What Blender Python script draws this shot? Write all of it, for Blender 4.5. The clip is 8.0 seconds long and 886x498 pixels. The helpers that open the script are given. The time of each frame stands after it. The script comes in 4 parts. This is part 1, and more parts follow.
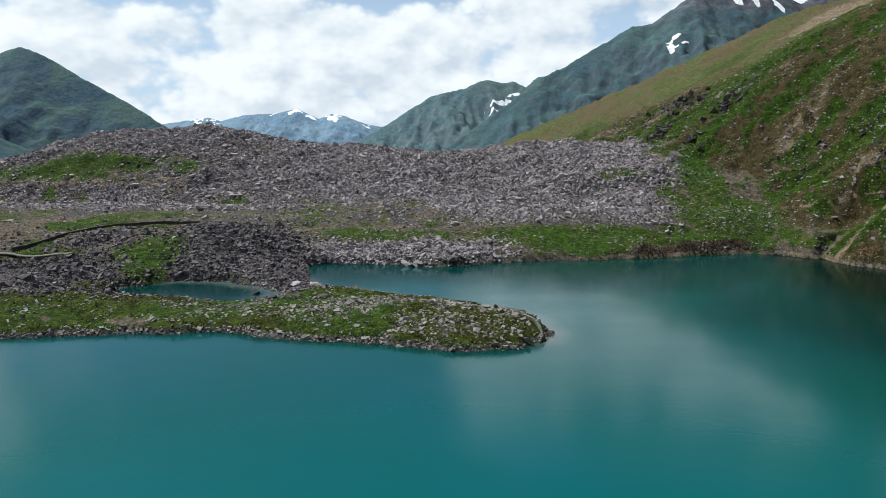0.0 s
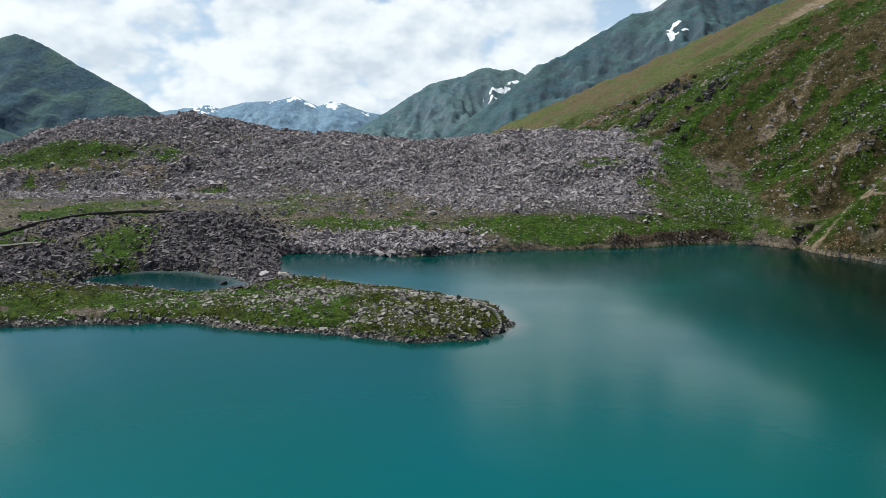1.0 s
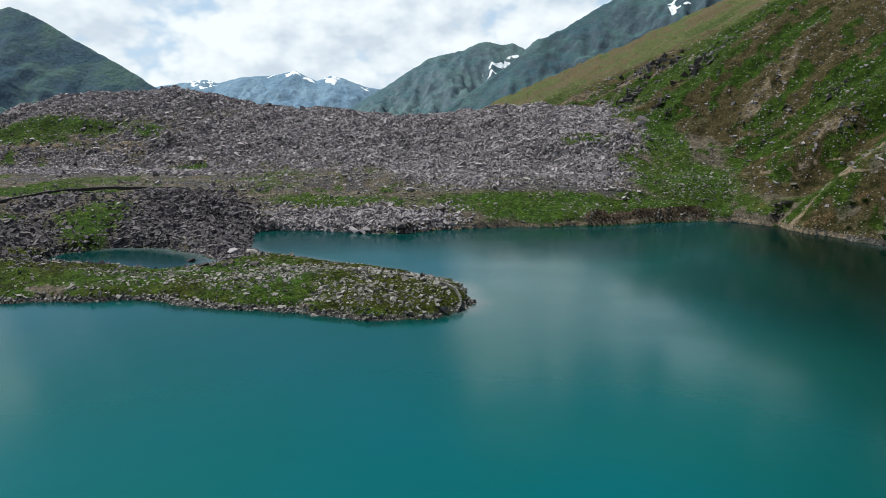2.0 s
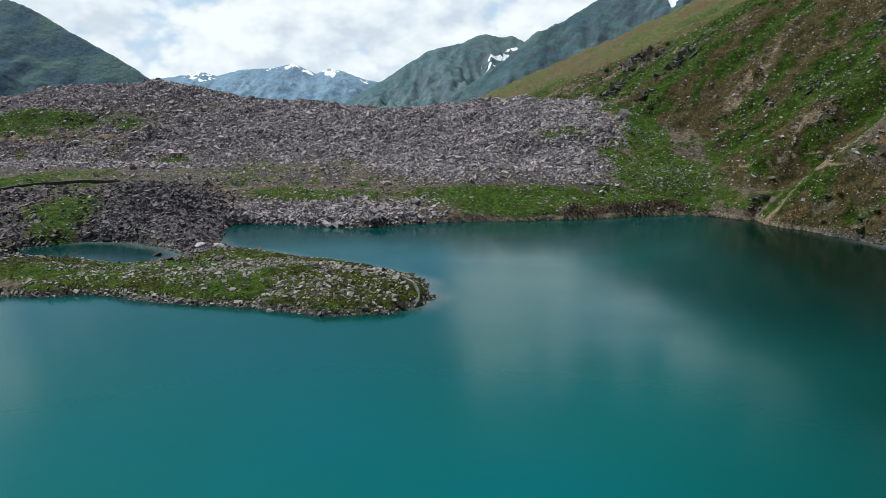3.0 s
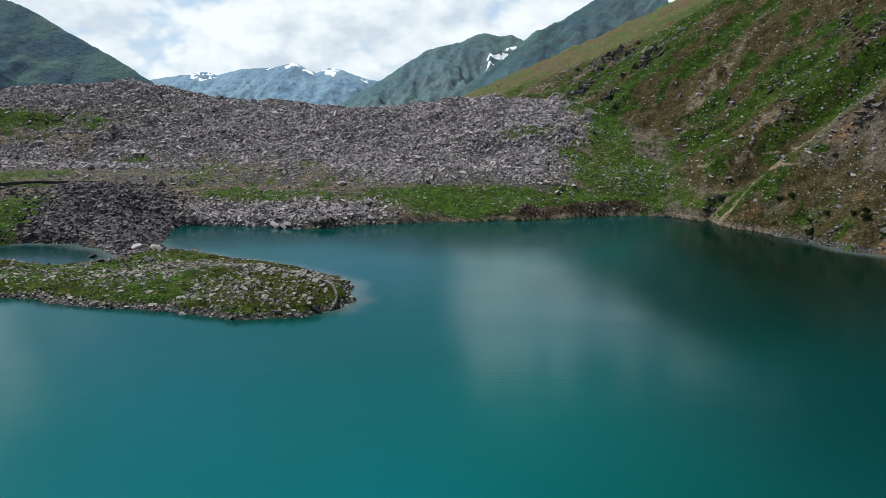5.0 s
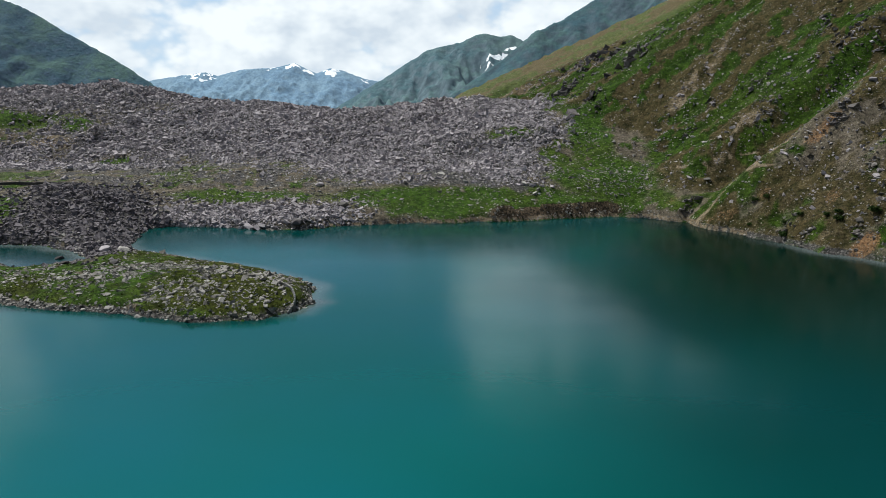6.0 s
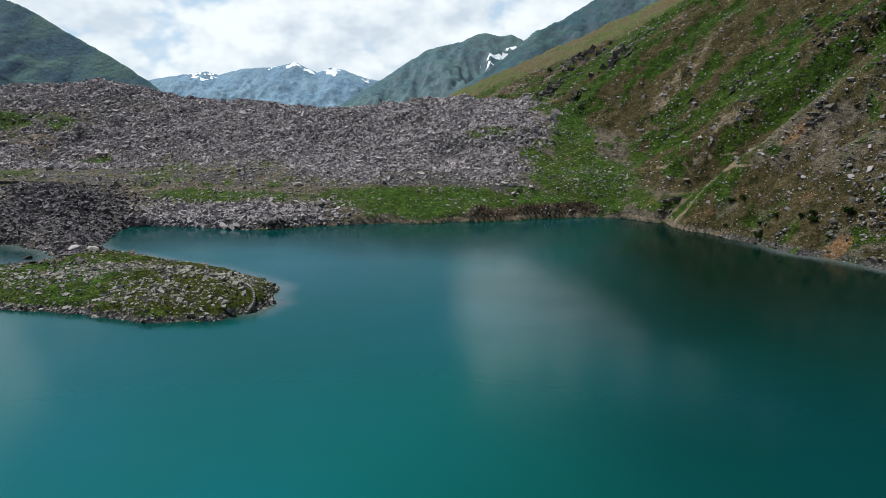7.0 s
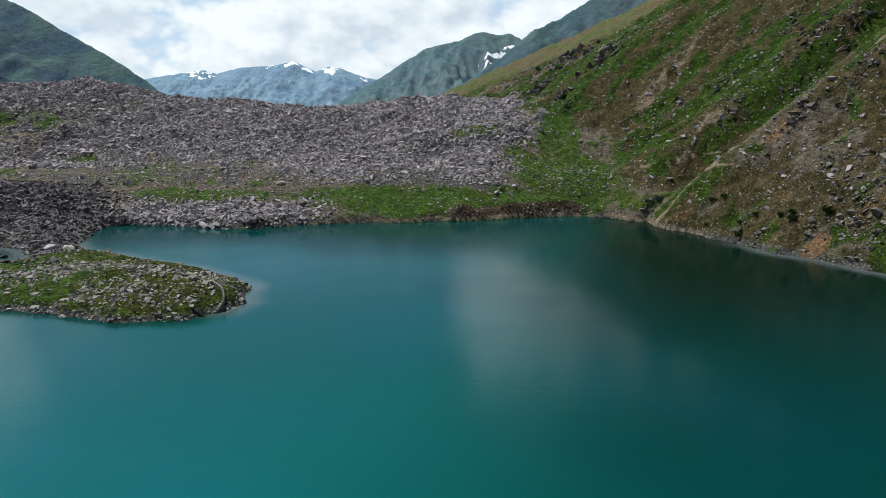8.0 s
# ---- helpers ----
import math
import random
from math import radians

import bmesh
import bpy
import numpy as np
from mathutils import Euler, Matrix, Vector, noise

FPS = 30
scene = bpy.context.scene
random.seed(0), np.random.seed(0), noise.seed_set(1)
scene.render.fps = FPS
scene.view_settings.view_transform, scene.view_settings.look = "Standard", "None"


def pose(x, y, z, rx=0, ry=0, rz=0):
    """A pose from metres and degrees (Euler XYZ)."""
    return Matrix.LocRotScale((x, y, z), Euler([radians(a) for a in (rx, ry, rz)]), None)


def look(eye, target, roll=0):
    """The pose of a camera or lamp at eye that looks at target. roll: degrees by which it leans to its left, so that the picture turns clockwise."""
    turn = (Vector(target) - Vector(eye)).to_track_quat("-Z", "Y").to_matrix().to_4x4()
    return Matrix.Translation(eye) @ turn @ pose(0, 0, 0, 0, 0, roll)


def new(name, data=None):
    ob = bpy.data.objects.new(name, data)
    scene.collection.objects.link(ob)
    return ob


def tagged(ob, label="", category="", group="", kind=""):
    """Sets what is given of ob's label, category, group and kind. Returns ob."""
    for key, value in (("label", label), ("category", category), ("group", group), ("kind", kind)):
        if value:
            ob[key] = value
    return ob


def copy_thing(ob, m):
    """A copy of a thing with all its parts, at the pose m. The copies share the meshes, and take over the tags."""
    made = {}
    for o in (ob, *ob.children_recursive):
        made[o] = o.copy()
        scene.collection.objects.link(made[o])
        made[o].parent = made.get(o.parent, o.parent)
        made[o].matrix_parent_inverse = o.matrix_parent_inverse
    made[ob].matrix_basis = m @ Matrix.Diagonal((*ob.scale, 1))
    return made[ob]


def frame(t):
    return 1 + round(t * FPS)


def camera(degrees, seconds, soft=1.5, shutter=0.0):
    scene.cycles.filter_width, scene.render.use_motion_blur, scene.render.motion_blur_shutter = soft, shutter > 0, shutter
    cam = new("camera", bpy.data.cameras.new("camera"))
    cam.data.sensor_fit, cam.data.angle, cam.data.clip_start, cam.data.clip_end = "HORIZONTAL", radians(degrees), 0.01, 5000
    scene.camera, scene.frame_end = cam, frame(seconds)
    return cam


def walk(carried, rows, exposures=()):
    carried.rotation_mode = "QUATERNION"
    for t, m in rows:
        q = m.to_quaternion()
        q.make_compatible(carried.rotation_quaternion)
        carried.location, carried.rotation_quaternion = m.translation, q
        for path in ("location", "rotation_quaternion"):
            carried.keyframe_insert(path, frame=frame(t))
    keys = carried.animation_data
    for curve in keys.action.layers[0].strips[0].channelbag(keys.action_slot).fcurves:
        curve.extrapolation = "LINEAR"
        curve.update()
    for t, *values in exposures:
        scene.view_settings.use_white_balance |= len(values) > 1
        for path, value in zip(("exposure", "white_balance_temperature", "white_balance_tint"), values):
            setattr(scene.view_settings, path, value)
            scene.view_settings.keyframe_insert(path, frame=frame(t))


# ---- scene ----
cam = camera(64.5, 8.0, soft=0.75)
METRES, EYE, TILT, LEAN, TURN = 60.0, 38.0, -9.2, 0.0, 0.0
ROWS = [
    (0.0, 0.0, 0.0, 0.0, 0.0, 0.0, -0.0),
    (0.5, 0.0657, 0.0083, 0.0035, 0.04, -0.26, -0.04),
    (1.0, 0.1309, 0.0167, 0.0073, 0.06, -0.97, -0.06),
    (1.5, 0.1943, 0.0251, 0.01, 0.1, -2.11, -0.1),
    (3.0, 0.3906, 0.0521, 0.0168, 0.2, -3.49, -0.16),
    (3.5, 0.4554, 0.0601, 0.0181, 0.24, -3.52, -0.17),
    (4.0, 0.5201, 0.0679, 0.0194, 0.3, -3.56, -0.16),
    (4.5, 0.5852, 0.0757, 0.0221, 0.36, -3.57, -0.15),
    (6.0, 0.7807, 0.0987, 0.0306, 0.58, -3.54, -0.11),
    (6.5, 0.8459, 0.1069, 0.0322, 0.62, -3.53, -0.16),
    (7.0, 0.9045, 0.1141, 0.0334, 0.72, -3.58, -0.24),
    (7.5, 0.9535, 0.1203, 0.0337, 0.68, -3.62, -0.26),
    (8.0, 0.9915, 0.1249, 0.0341, 0.65, -3.66, -0.25),
]
walk(cam, [(t, pose(0, 0, EYE, TILT, LEAN, TURN) @ pose(METRES * x, METRES * y, METRES * z, 90 + pitch, roll, yaw)) for t, x, y, z, yaw, pitch, roll in ROWS],
     exposures=[(0.0, -0.15, 6200, 5), (8.0, -0.15, 6200, 5)])

# ---- world, sun, exposure ----
SUN_EL, SUN_AZ = radians(59), radians(-46)          # azimuth from +y towards +x
sun_dir = Vector((math.sin(SUN_AZ) * math.cos(SUN_EL), math.cos(SUN_AZ) * math.cos(SUN_EL), math.sin(SUN_EL)))
sun = new("sun", bpy.data.lights.new("sun", "SUN"))
sun.data.energy, sun.data.angle, sun.data.color = 7.2, radians(0.8), (1.0, 0.95, 0.88)
sun.matrix_world = look(sun_dir * 300, (0, 0, 0))


class Nodes:
    """Short hand for node trees."""

    def __init__(self, tree):
        self.t = tree
        tree.nodes.clear()

    def add(self, kind, inputs=(), **settings):
        n = self.t.nodes.new(kind)
        for k, v in settings.items():
            setattr(n, k, v)
        for k, v in dict(inputs).items():
            if isinstance(v, bpy.types.NodeSocket):
                self.t.links.new(v, n.inputs[k])
            else:
                n.inputs[k].default_value = v
        return n

    def math(self, op, a, b=0.0, clamp=False):
        return self.add("ShaderNodeMath", {0: a, 1: b}, operation=op, use_clamp=clamp).outputs[0]

    def mix(self, fac, a, b, blend="MIX"):
        n = self.add("ShaderNodeMix", data_type="RGBA", blend_type=blend)
        for k, v in ((0, fac), (6, a), (7, b)):
            if isinstance(v, bpy.types.NodeSocket):
                self.t.links.new(v, n.inputs[k])
            else:
                n.inputs[k].default_value = v if k == 0 else (*v, 1)
        return n.outputs[2]

    def noise(self, vec, scale, detail=4.0, rough=0.55, distort=0.0):
        return self.add("ShaderNodeTexNoise", {"Vector": vec, "Scale": scale, "Detail": detail, "Roughness": rough, "Distortion": distort}).outputs[0]

    def ramp(self, fac, lo, hi):
        """0 below lo, 1 above hi, smooth between."""
        n = self.add("ShaderNodeMapRange", {"Value": fac, "From Min": lo, "From Max": hi}, interpolation_type="SMOOTHSTEP")
        return n.outputs[0]

    def scaled(self, vec, sx, sy, sz, loc=(0, 0, 0)):
        return self.add("ShaderNodeMapping", {"Vector": vec, "Scale": (sx, sy, sz), "Location": loc}).outputs[0]


world = bpy.data.worlds.new("sky")
scene.world = world
world.use_nodes = True
N = Nodes(world.node_tree)
sky = N.add("ShaderNodeTexSky", sky_type="NISHITA", sun_disc=False, sun_elevation=SUN_EL, sun_rotation=SUN_AZ, altitude=3300.0).outputs[0]
gen = N.add("ShaderNodeTexCoord").outputs["Generated"]


def cloud_density(loc):
    v = N.scaled(gen, 4.6, 4.6, 7.0, loc)
    puffs = N.add("ShaderNodeTexVoronoi", {"Vector": v, "Scale": 2.6, "Detail": 3.0, "Roughness": 0.55, "Smoothness": 0.4}, feature="SMOOTH_F1").outputs["Distance"]
    return N.math("ADD", N.math("MULTIPLY", N.noise(v, 1.0, 8.0, 0.55, 0.2), 0.8), N.math("MULTIPLY", N.math("SUBTRACT", 0.62, puffs), 0.34))


dens = cloud_density((3.3, 1.7, 0.4))
dens_up = cloud_density((3.3 - 0.06, 1.7, 0.4 + 0.16))
rise = N.math("ABSOLUTE", N.add("ShaderNodeSeparateXYZ", {0: gen}).outputs[2])
thin = N.math("MULTIPLY", N.ramp(rise, 0.27, 0.55), 0.50)
west = N.math("MULTIPLY", N.add("ShaderNodeSeparateXYZ", {0: gen}).outputs[0], 0.035)
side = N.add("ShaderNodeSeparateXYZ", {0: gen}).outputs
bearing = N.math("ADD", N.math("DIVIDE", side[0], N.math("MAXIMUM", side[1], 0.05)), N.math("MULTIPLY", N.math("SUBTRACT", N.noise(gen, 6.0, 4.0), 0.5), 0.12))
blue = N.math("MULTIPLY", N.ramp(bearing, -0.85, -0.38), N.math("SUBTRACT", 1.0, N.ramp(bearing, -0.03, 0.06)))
blue = N.math("MULTIPLY", N.math("MULTIPLY", blue, N.ramp(rise, 0.13, 0.20)), 0.36)      # cloud deck gap high over the valley, added to blue the lake's reflection
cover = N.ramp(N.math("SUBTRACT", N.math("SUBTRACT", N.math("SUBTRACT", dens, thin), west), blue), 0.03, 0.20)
relief = N.math("MULTIPLY_ADD", N.math("SUBTRACT", dens, dens_up), 3.0)
relief.node.inputs[2].default_value = 0.62
lit = N.math("MINIMUM", N.math("MAXIMUM", relief, 0.0), 1.0)
cloud = N.mix(lit, (8.5, 9.2, 10.2), (12.4, 12.6, 12.8))
toward = N.add("ShaderNodeVectorMath", {0: gen, 1: sun_dir}, operation="DOT_PRODUCT").outputs["Value"]
glare = N.math("MULTIPLY", N.math("POWER", N.math("MAXIMUM", toward, 0.0), 8.0), 0.7)      # clouds near the sun are brighter
cloud = N.mix(glare, cloud, (26.0, 27.0, 28.0))
hazy = N.mix(N.math("SUBTRACT", 0.85, N.math("MULTIPLY", N.ramp(rise, 0.11, 0.30), 0.8)), sky, (7.2, 9.0, 11.2))
hazy = N.mix(N.math("MULTIPLY", glare, 0.6), hazy, (16.0, 20.0, 24.0))
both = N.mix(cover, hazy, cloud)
bg = N.add("ShaderNodeBackground", {"Color": both, "Strength": 0.088})
N.add("ShaderNodeOutputWorld", {"Surface": bg.outputs[0]})

# ---- land: noise ----


def lattice(ix, iy, seed):
    h = (ix * 374761393 + iy * 668265263 + seed * 2147483647).astype(np.int64) & 0xFFFFFFFF
    h = ((h ^ (h >> 13)) * 1274126177) & 0xFFFFFFFF
    return ((h ^ (h >> 16)) & 0xFFFF) / 65535.0


def value_noise(x, y, seed=0):
    ix, iy = np.floor(x).astype(np.int64), np.floor(y).astype(np.int64)
    fx, fy = x - ix, y - iy
    fx, fy = fx * fx * fx * (fx * (fx * 6 - 15) + 10), fy * fy * fy * (fy * (fy * 6 - 15) + 10)
    a, b = lattice(ix, iy, seed), lattice(ix + 1, iy, seed)
    c, d = lattice(ix, iy + 1, seed), lattice(ix + 1, iy + 1, seed)
    return (a + (b - a) * fx) * (1 - fy) + (c + (d - c) * fx) * fy - 0.5


def fbm(x, y, octaves=4, seed=0, gain=0.5):
    """Layered noise, about -0.5 to 0.5."""
    out, amp, s = 0.0, 1.0, 1.0
    for i in range(octaves):
        c, k = math.cos(0.6 * i), math.sin(0.6 * i)
        out = out + amp * value_noise((c * x - k * y) * s + 17.3 * i, (k * x + c * y) * s - 9.1 * i, seed + i)
        amp, s = amp * gain, s * 2.03
    return out


def ridged(x, y, octaves=5, seed=0):
    out, amp, s = 0.0, 1.0, 1.0
    for i in range(octaves):
        c, k = math.cos(0.9 * i), math.sin(0.9 * i)
        out = out + amp * (1 - 4 * np.abs(value_noise((c * x - k * y) * s, (k * x + c * y) * s, seed + i)))
        amp, s = amp * 0.5, s * 2.1
    return out


def smooth(v, lo, hi):
    t = np.clip((v - lo) / (hi - lo), 0, 1)
    return t * t * (3 - 2 * t)


def spot(x, y, cx, cy, rx, ry, turn=0.0):
    """A soft round patch: 1 in the middle, 0 outside."""
    c, s = math.cos(radians(turn)), math.sin(radians(turn))
    u, v = (x - cx) * c + (y - cy) * s, (y - cy) * c - (x - cx) * s
    return np.exp(-((u / rx) ** 2 + (v / ry) ** 2) ** 1.5)


# ---- land: plan ----
LAKE = [(-260, 100), (-150, 121), (-84, 128), (-63, 131), (-46, 133), (-32, 129), (-14, 124.5), (3, 120.5), (15, 121.5), (20.5, 126),
        (22.5, 132), (19, 143), (8, 153), (-3, 160), (-20, 169), (-31, 174), (-36, 182), (-39, 194), (-40, 205), (-31, 207), (-17, 205),
        (-6, 202.5), (4, 202.5), (13, 208), (29, 211), (60, 214.5), (86, 221.5), (99, 224), (108, 222), (113, 217.5), (118, 215),
        (120, 205), (126, 196), (133, 186), (138, 175), (148, 165), (153, 155), (166, 130), (178, 95), (186, 40), (190, -60),
        (120, -190), (-60, -230), (-240, -120)]
POND = [(-82, 163), (-72, 160), (-60, 160), (-47, 157.5), (-40, 163), (-41, 168), (-47, 174), (-60, 181), (-71, 181), (-79, 175)]


def inside_distance(poly, x, y):
    """Distance to a closed shoreline: minus inside it, plus on land."""
    best, odd = np.full(x.shape, 1e9), np.zeros(x.shape, bool)
    for (ax, ay), (bx, by) in zip(poly, poly[1:] + poly[:1]):
        ex, ey = bx - ax, by - ay
        t = np.clip(((x - ax) * ex + (y - ay) * ey) / (ex * ex + ey * ey), 0, 1)
        best = np.minimum(best, np.hypot(x - ax - t * ex, y - ay - t * ey))
        if ey:
            odd ^= ((ay > y) != (by > y)) & (x < ax + (y - ay) * ex / ey)
    return np.where(odd, -best, best)


def line_distance(points, x, y):
    """Distance to an open line."""
    best = np.full(x.shape, 1e9)
    for (ax, ay), (bx, by) in zip(points, points[1:]):
        ex, ey = bx - ax, by - ay
        t = np.clip(((x - ax) * ex + (y - ay) * ey) / (ex * ex + ey * ey), 0, 1)
        best = np.minimum(best, np.hypot(x - ax - t * ex, y - ay - t * ey))
    return best


WALL_LINE = [(-112, 181), (-109.5, 190), (-108.5, 202), (-107, 212), (-100.4, 219.4), (-88.5, 225.6), (-79, 226), (-71, 222)]
ROAD_LINE = [(-150, 172), (-125, 180), (-114, 179), (-107.6, 179.3), (-103.4, 182.4), (-99.5, 186.5)]


def shore_distance(x, y):
    wx = x + 2.2 * fbm(x / 9, y / 9, 3, 5)
    wy = y + 2.2 * fbm(x / 9, y / 9, 3, 6)
    return np.minimum(inside_distance(LAKE, wx, wy), inside_distance(POND, wx, wy))


def fall_line(x, y):
    """Counts the lines down which water and stones run on the mountainside."""
    return np.where(y > 250, 120 * np.arctan2(y - 250, np.maximum(x + 3, 20)), y - 250)


def hill(x, y):
    """The long grassy mountainside, rising to the east, and its spur by the lake."""
    foot = np.interp(y, [0, 120, 155, 172, 190, 204, 214, 235, 252, 272, 290, 320, 350, 450, 560], [180, 168, 150, 139, 128, 117, 114, 104, 98, 76, 56, 25, -4, -14, -30])
    steep = np.interp(y, [200, 250, 290, 350, 450, 560], [0.8, 0.75, 0.65, 0.47, 0.42, 0.43])
    up = x - foot
    z = steep * np.where(up > 0, up, up * 1.3)
    z = np.where(z > 130, 130 + (z - 130) * 0.7, z)
    z -= 0.35 * np.maximum(y - 560, 0)
    on = smooth(up, 0, 25)
    gully = 9 * smooth(x, 112, 135) * np.exp(-((y - (221 + 0.16 * (x - 113))) / 7.5) ** 2)
    rib = 4 * smooth(x, 117, 130) * np.exp(-((y - (207 + 0.02 * (x - 119))) / 6) ** 2)
    streak = fall_line(x, y)
    z += on * (5.5 * fbm(streak / 26, (x + y) / 120, 3, 21) + 2.2 * fbm(streak / 7, (x + y) / 30, 3, 22) + 1.7 * fbm(x / 3.6, y / 3.6, 4, 23)) * smooth(y, 170, 260) 
    z += on * 2.6 * (fbm(x / 9, y / 9, 4, 24)) * (1 - smooth(y, 195, 235))
    return z - gully * on + rib * on


def moraine(x, y):
    """The ridge of boulders that dams the lake: a ramp from the far shore, with a flat terrace in the west."""
    crest_y = np.interp(x, [-400, -207, -150, -110, -65, -18, 20, 78, 140], [290, 330, 352, 358, 340, 343, 338, 326, 320])
    crest_z = np.interp(x, [-400, -260, -207, -150, -110, -85, -65, -18, 20, 60, 110], [8, 16, 27, 42.5, 42.5, 38, 35, 31.5, 33, 35, 34])
    toe_y = np.interp(x, [-200, -90, -60, -30, 20, 76, 110], [282, 281, 272, 262, 258, 250, 245])
    toe_z = np.interp(x, [-200, -90, -60, -30, 20, 76, 110], [9.5, 10.2, 11, 13, 13, 14, 12])
    low_y = np.interp(x, [-120, -85, -60, -30, 20, 76, 110], [214, 228, 228, 214, 212, 222, 228])
    low_z = np.interp(x, [-120, -85, -60, -30, 20, 76, 110], [8.5, 9.5, 8.5, 1.8, 1.5, 2.5, 3.0])
    u = (y - toe_y) / (crest_y - toe_y)
    top = np.clip(u, 0, 1)
    rise = (crest_z - toe_z) * (np.sin(top ** 0.92 * math.pi / 2) * 0.5 + top * 0.5)
    ramp = np.minimum((y - low_y) / (toe_y - low_y), 1)
    z = low_z + (toe_z - low_z) * np.where(ramp > 0, 0.55 * ramp + 0.45 * np.sin(np.maximum(ramp, 0) * math.pi / 2), 0.0) + rise - 0.34 * np.maximum(low_y - y, 0)
    z -= 0.42 * np.maximum(y - crest_y, 0)
    on = smooth(u, 0.0, 0.25)
    z += 1.6 * fbm(x / 17, y / 17, 3, 34) * smooth(y, low_y, low_y + 20)
    return z + on * (3.0 * fbm(x / 28, y / 28, 3, 31) + 1.8 * fbm(x / 8, y / 8, 3, 32) + 0.9 * fbm(x / 2.5, y / 2.5, 2, 33))


def height(x, y, d=None):
    d = shore_distance(x, y) if d is None else d
    reach = np.interp(y, [165, 200], [27.0, 20.0])
    shelf = (np.interp(x, [-75, -40], [9.4, 7.0]) - 3.0 * smooth(x, -40, -80) * (1 - smooth(y, 168, 195))) * (1 - np.exp(-np.maximum(d, 0) / reach))
    shelf += 3.0 * spot(x, y, -64, 210, 17, 14) + 0.9 * smooth(d, 0, 3.0)
    cut = smooth(x, 56, 62) * (1 - smooth(x, 96, 101)) * smooth(fbm(x / 9, y / 30, 2, 44), -0.2, 0.1)
    shelf = np.maximum(shelf, cut * (0.3 + 3.8 * smooth(d, 0.8, 3.2)))
    shelf += smooth(d, 0, 6) * (1.3 * fbm(x / 14, y / 14, 4, 41) + 0.5 * fbm(x / 3, y / 3, 3, 42))
    shelf = shelf * (1 - 0.6 * spot(x, y, -35, 154, 34, 16, 8)) * (1 - 0.6 * spot(x, y, -39, 173, 12, 9)) + 0.3 * smooth(d, 0.5, 2)
    shelf -= 220 * smooth(y, 375, 700)
    far = np.where(y > 196, moraine(x, y), -50)
    k = 2.0
    blend = np.clip(0.5 + 0.5 * (far - shelf) / k, 0, 1)
    land = shelf + (far - shelf) * blend + k * blend * (1 - blend)
    h = hill(x, y)
    k = 5.0
    blend = np.clip(0.5 + 0.5 * (h - land) / k, 0, 1)
    land = land + (h - land) * blend + k * blend * (1 - blend)
    back = -190 + 230 * smooth(np.hypot(x, np.minimum(y, 0)), 230, 480) * (1 - smooth(y, 60, 160)) * (0.8 + fbm(x / 120, y / 120, 3, 47))
    land = np.maximum(land, back)
    land = np.maximum(land, -160.0)
    lim = 0.12 + np.maximum(d, 0) * 1.15
    soft = np.where(land > lim, lim + (land - lim) * smooth(d, 4, 30), land)
    ashore = np.maximum(soft, 0.1 + 0.03 * np.minimum(d, 8))
    ashore = np.where(d > 25, soft, ashore)
    return np.where(d > 0, ashore, np.maximum(-0.35 + 0.45 * d, -9.0))


def boulders_at(x, y, d):
    """How thickly boulders lie, 0 to 1."""
    crest_y = np.interp(x, [-400, -207, -150, -110, -65, -18, 20, 78, 140], [290, 330, 352, 358, 340, 343, 338, 326, 320])
    toe_y = np.interp(x, [-200, -90, -40, 20, 76, 110], [284, 284, 264, 252, 240, 238])
    east = np.interp(y, [240, 270, 300, 330, 360], [80, 89, 90, 84, 66])
    wob = 14 * fbm(x / 16, y / 16, 3, 51)
    patchy = 0.5 + 1.6 * fbm(x / 7, y / 7, 3, 52)
    m = np.clip(smooth(y + wob, toe_y - 18, toe_y + 8) * (0.35 + patchy) + smooth(y + wob, toe_y, toe_y + 16), 0, 1) * (1 - smooth(x + wob + 10 * fbm(x / 5, y / 5, 3, 53), east - 12, east + 9)) * (1 - smooth(y, crest_y + 25, crest_y + 40))
    m = m * (1 - 0.97 * np.maximum(spot(x + wob, y + 0.6 * wob, -156, 307, 56, 13, 8), 0.9 * spot(x + 0.6 * wob, y + 0.6 * wob, -112, 308, 13, 9))) * (1 - 0.9 * spot(x, y + 0.5 * wob, -84, 281, 14, 5)) * (1 - 0.9 * spot(x, y + 0.5 * wob, 69, 272, 15, 7)) * (1 - 0.75 * spot(x + wob, y + 0.5 * wob, -155, 297, 40, 5)) * (1 - 0.6 * spot(x + wob, y, -119, 295, 12, 5)) * (1 - 0.5 * spot(x + wob, y, -88, 327, 20, 9))
    shore = spot(x + wob * 0.4, y + wob * 0.4, -14, 211, 32, 11)
    hump = spot(x + wob * 0.6, y + wob * 0.6, -58, 202, 23, 25)
    west = np.maximum(spot(x + wob * 0.5, y + wob * 0.3, -102, 167, 34, 21, 12), 0.55 * spot(x + wob * 0.5, y, -99, 200, 14, 18)) * (1 - spot(x + wob * 0.4, y, -76, 190, 9, 17)) * smooth(y + wob * 0.5, 143, 148) * (1 - 0.9 * spot(x, y, -82, 163, 9, 8))
    neck = 0.9 * spot(x + wob * 0.3, y + wob * 0.3, -40, 180, 11, 18, 10)
    band = 0.8 * spot(x, y + wob, -120, 270, 60, 9)
    clear = 1 - np.exp(-(line_distance(WALL_LINE, x, y) / 3.2) ** 2) - np.exp(-(line_distance(ROAD_LINE, x, y) / 3.4) ** 2)
    low = np.maximum.reduce([shore, hump * (1 - 0.9 * spot(x + 0.4 * wob, y + 0.4 * wob, -79, 190, 10, 18)), neck, west])
    return np.clip(np.maximum.reduce([m, low * np.maximum(clear, 0), band]), 0, 1) * (d > 0.2)


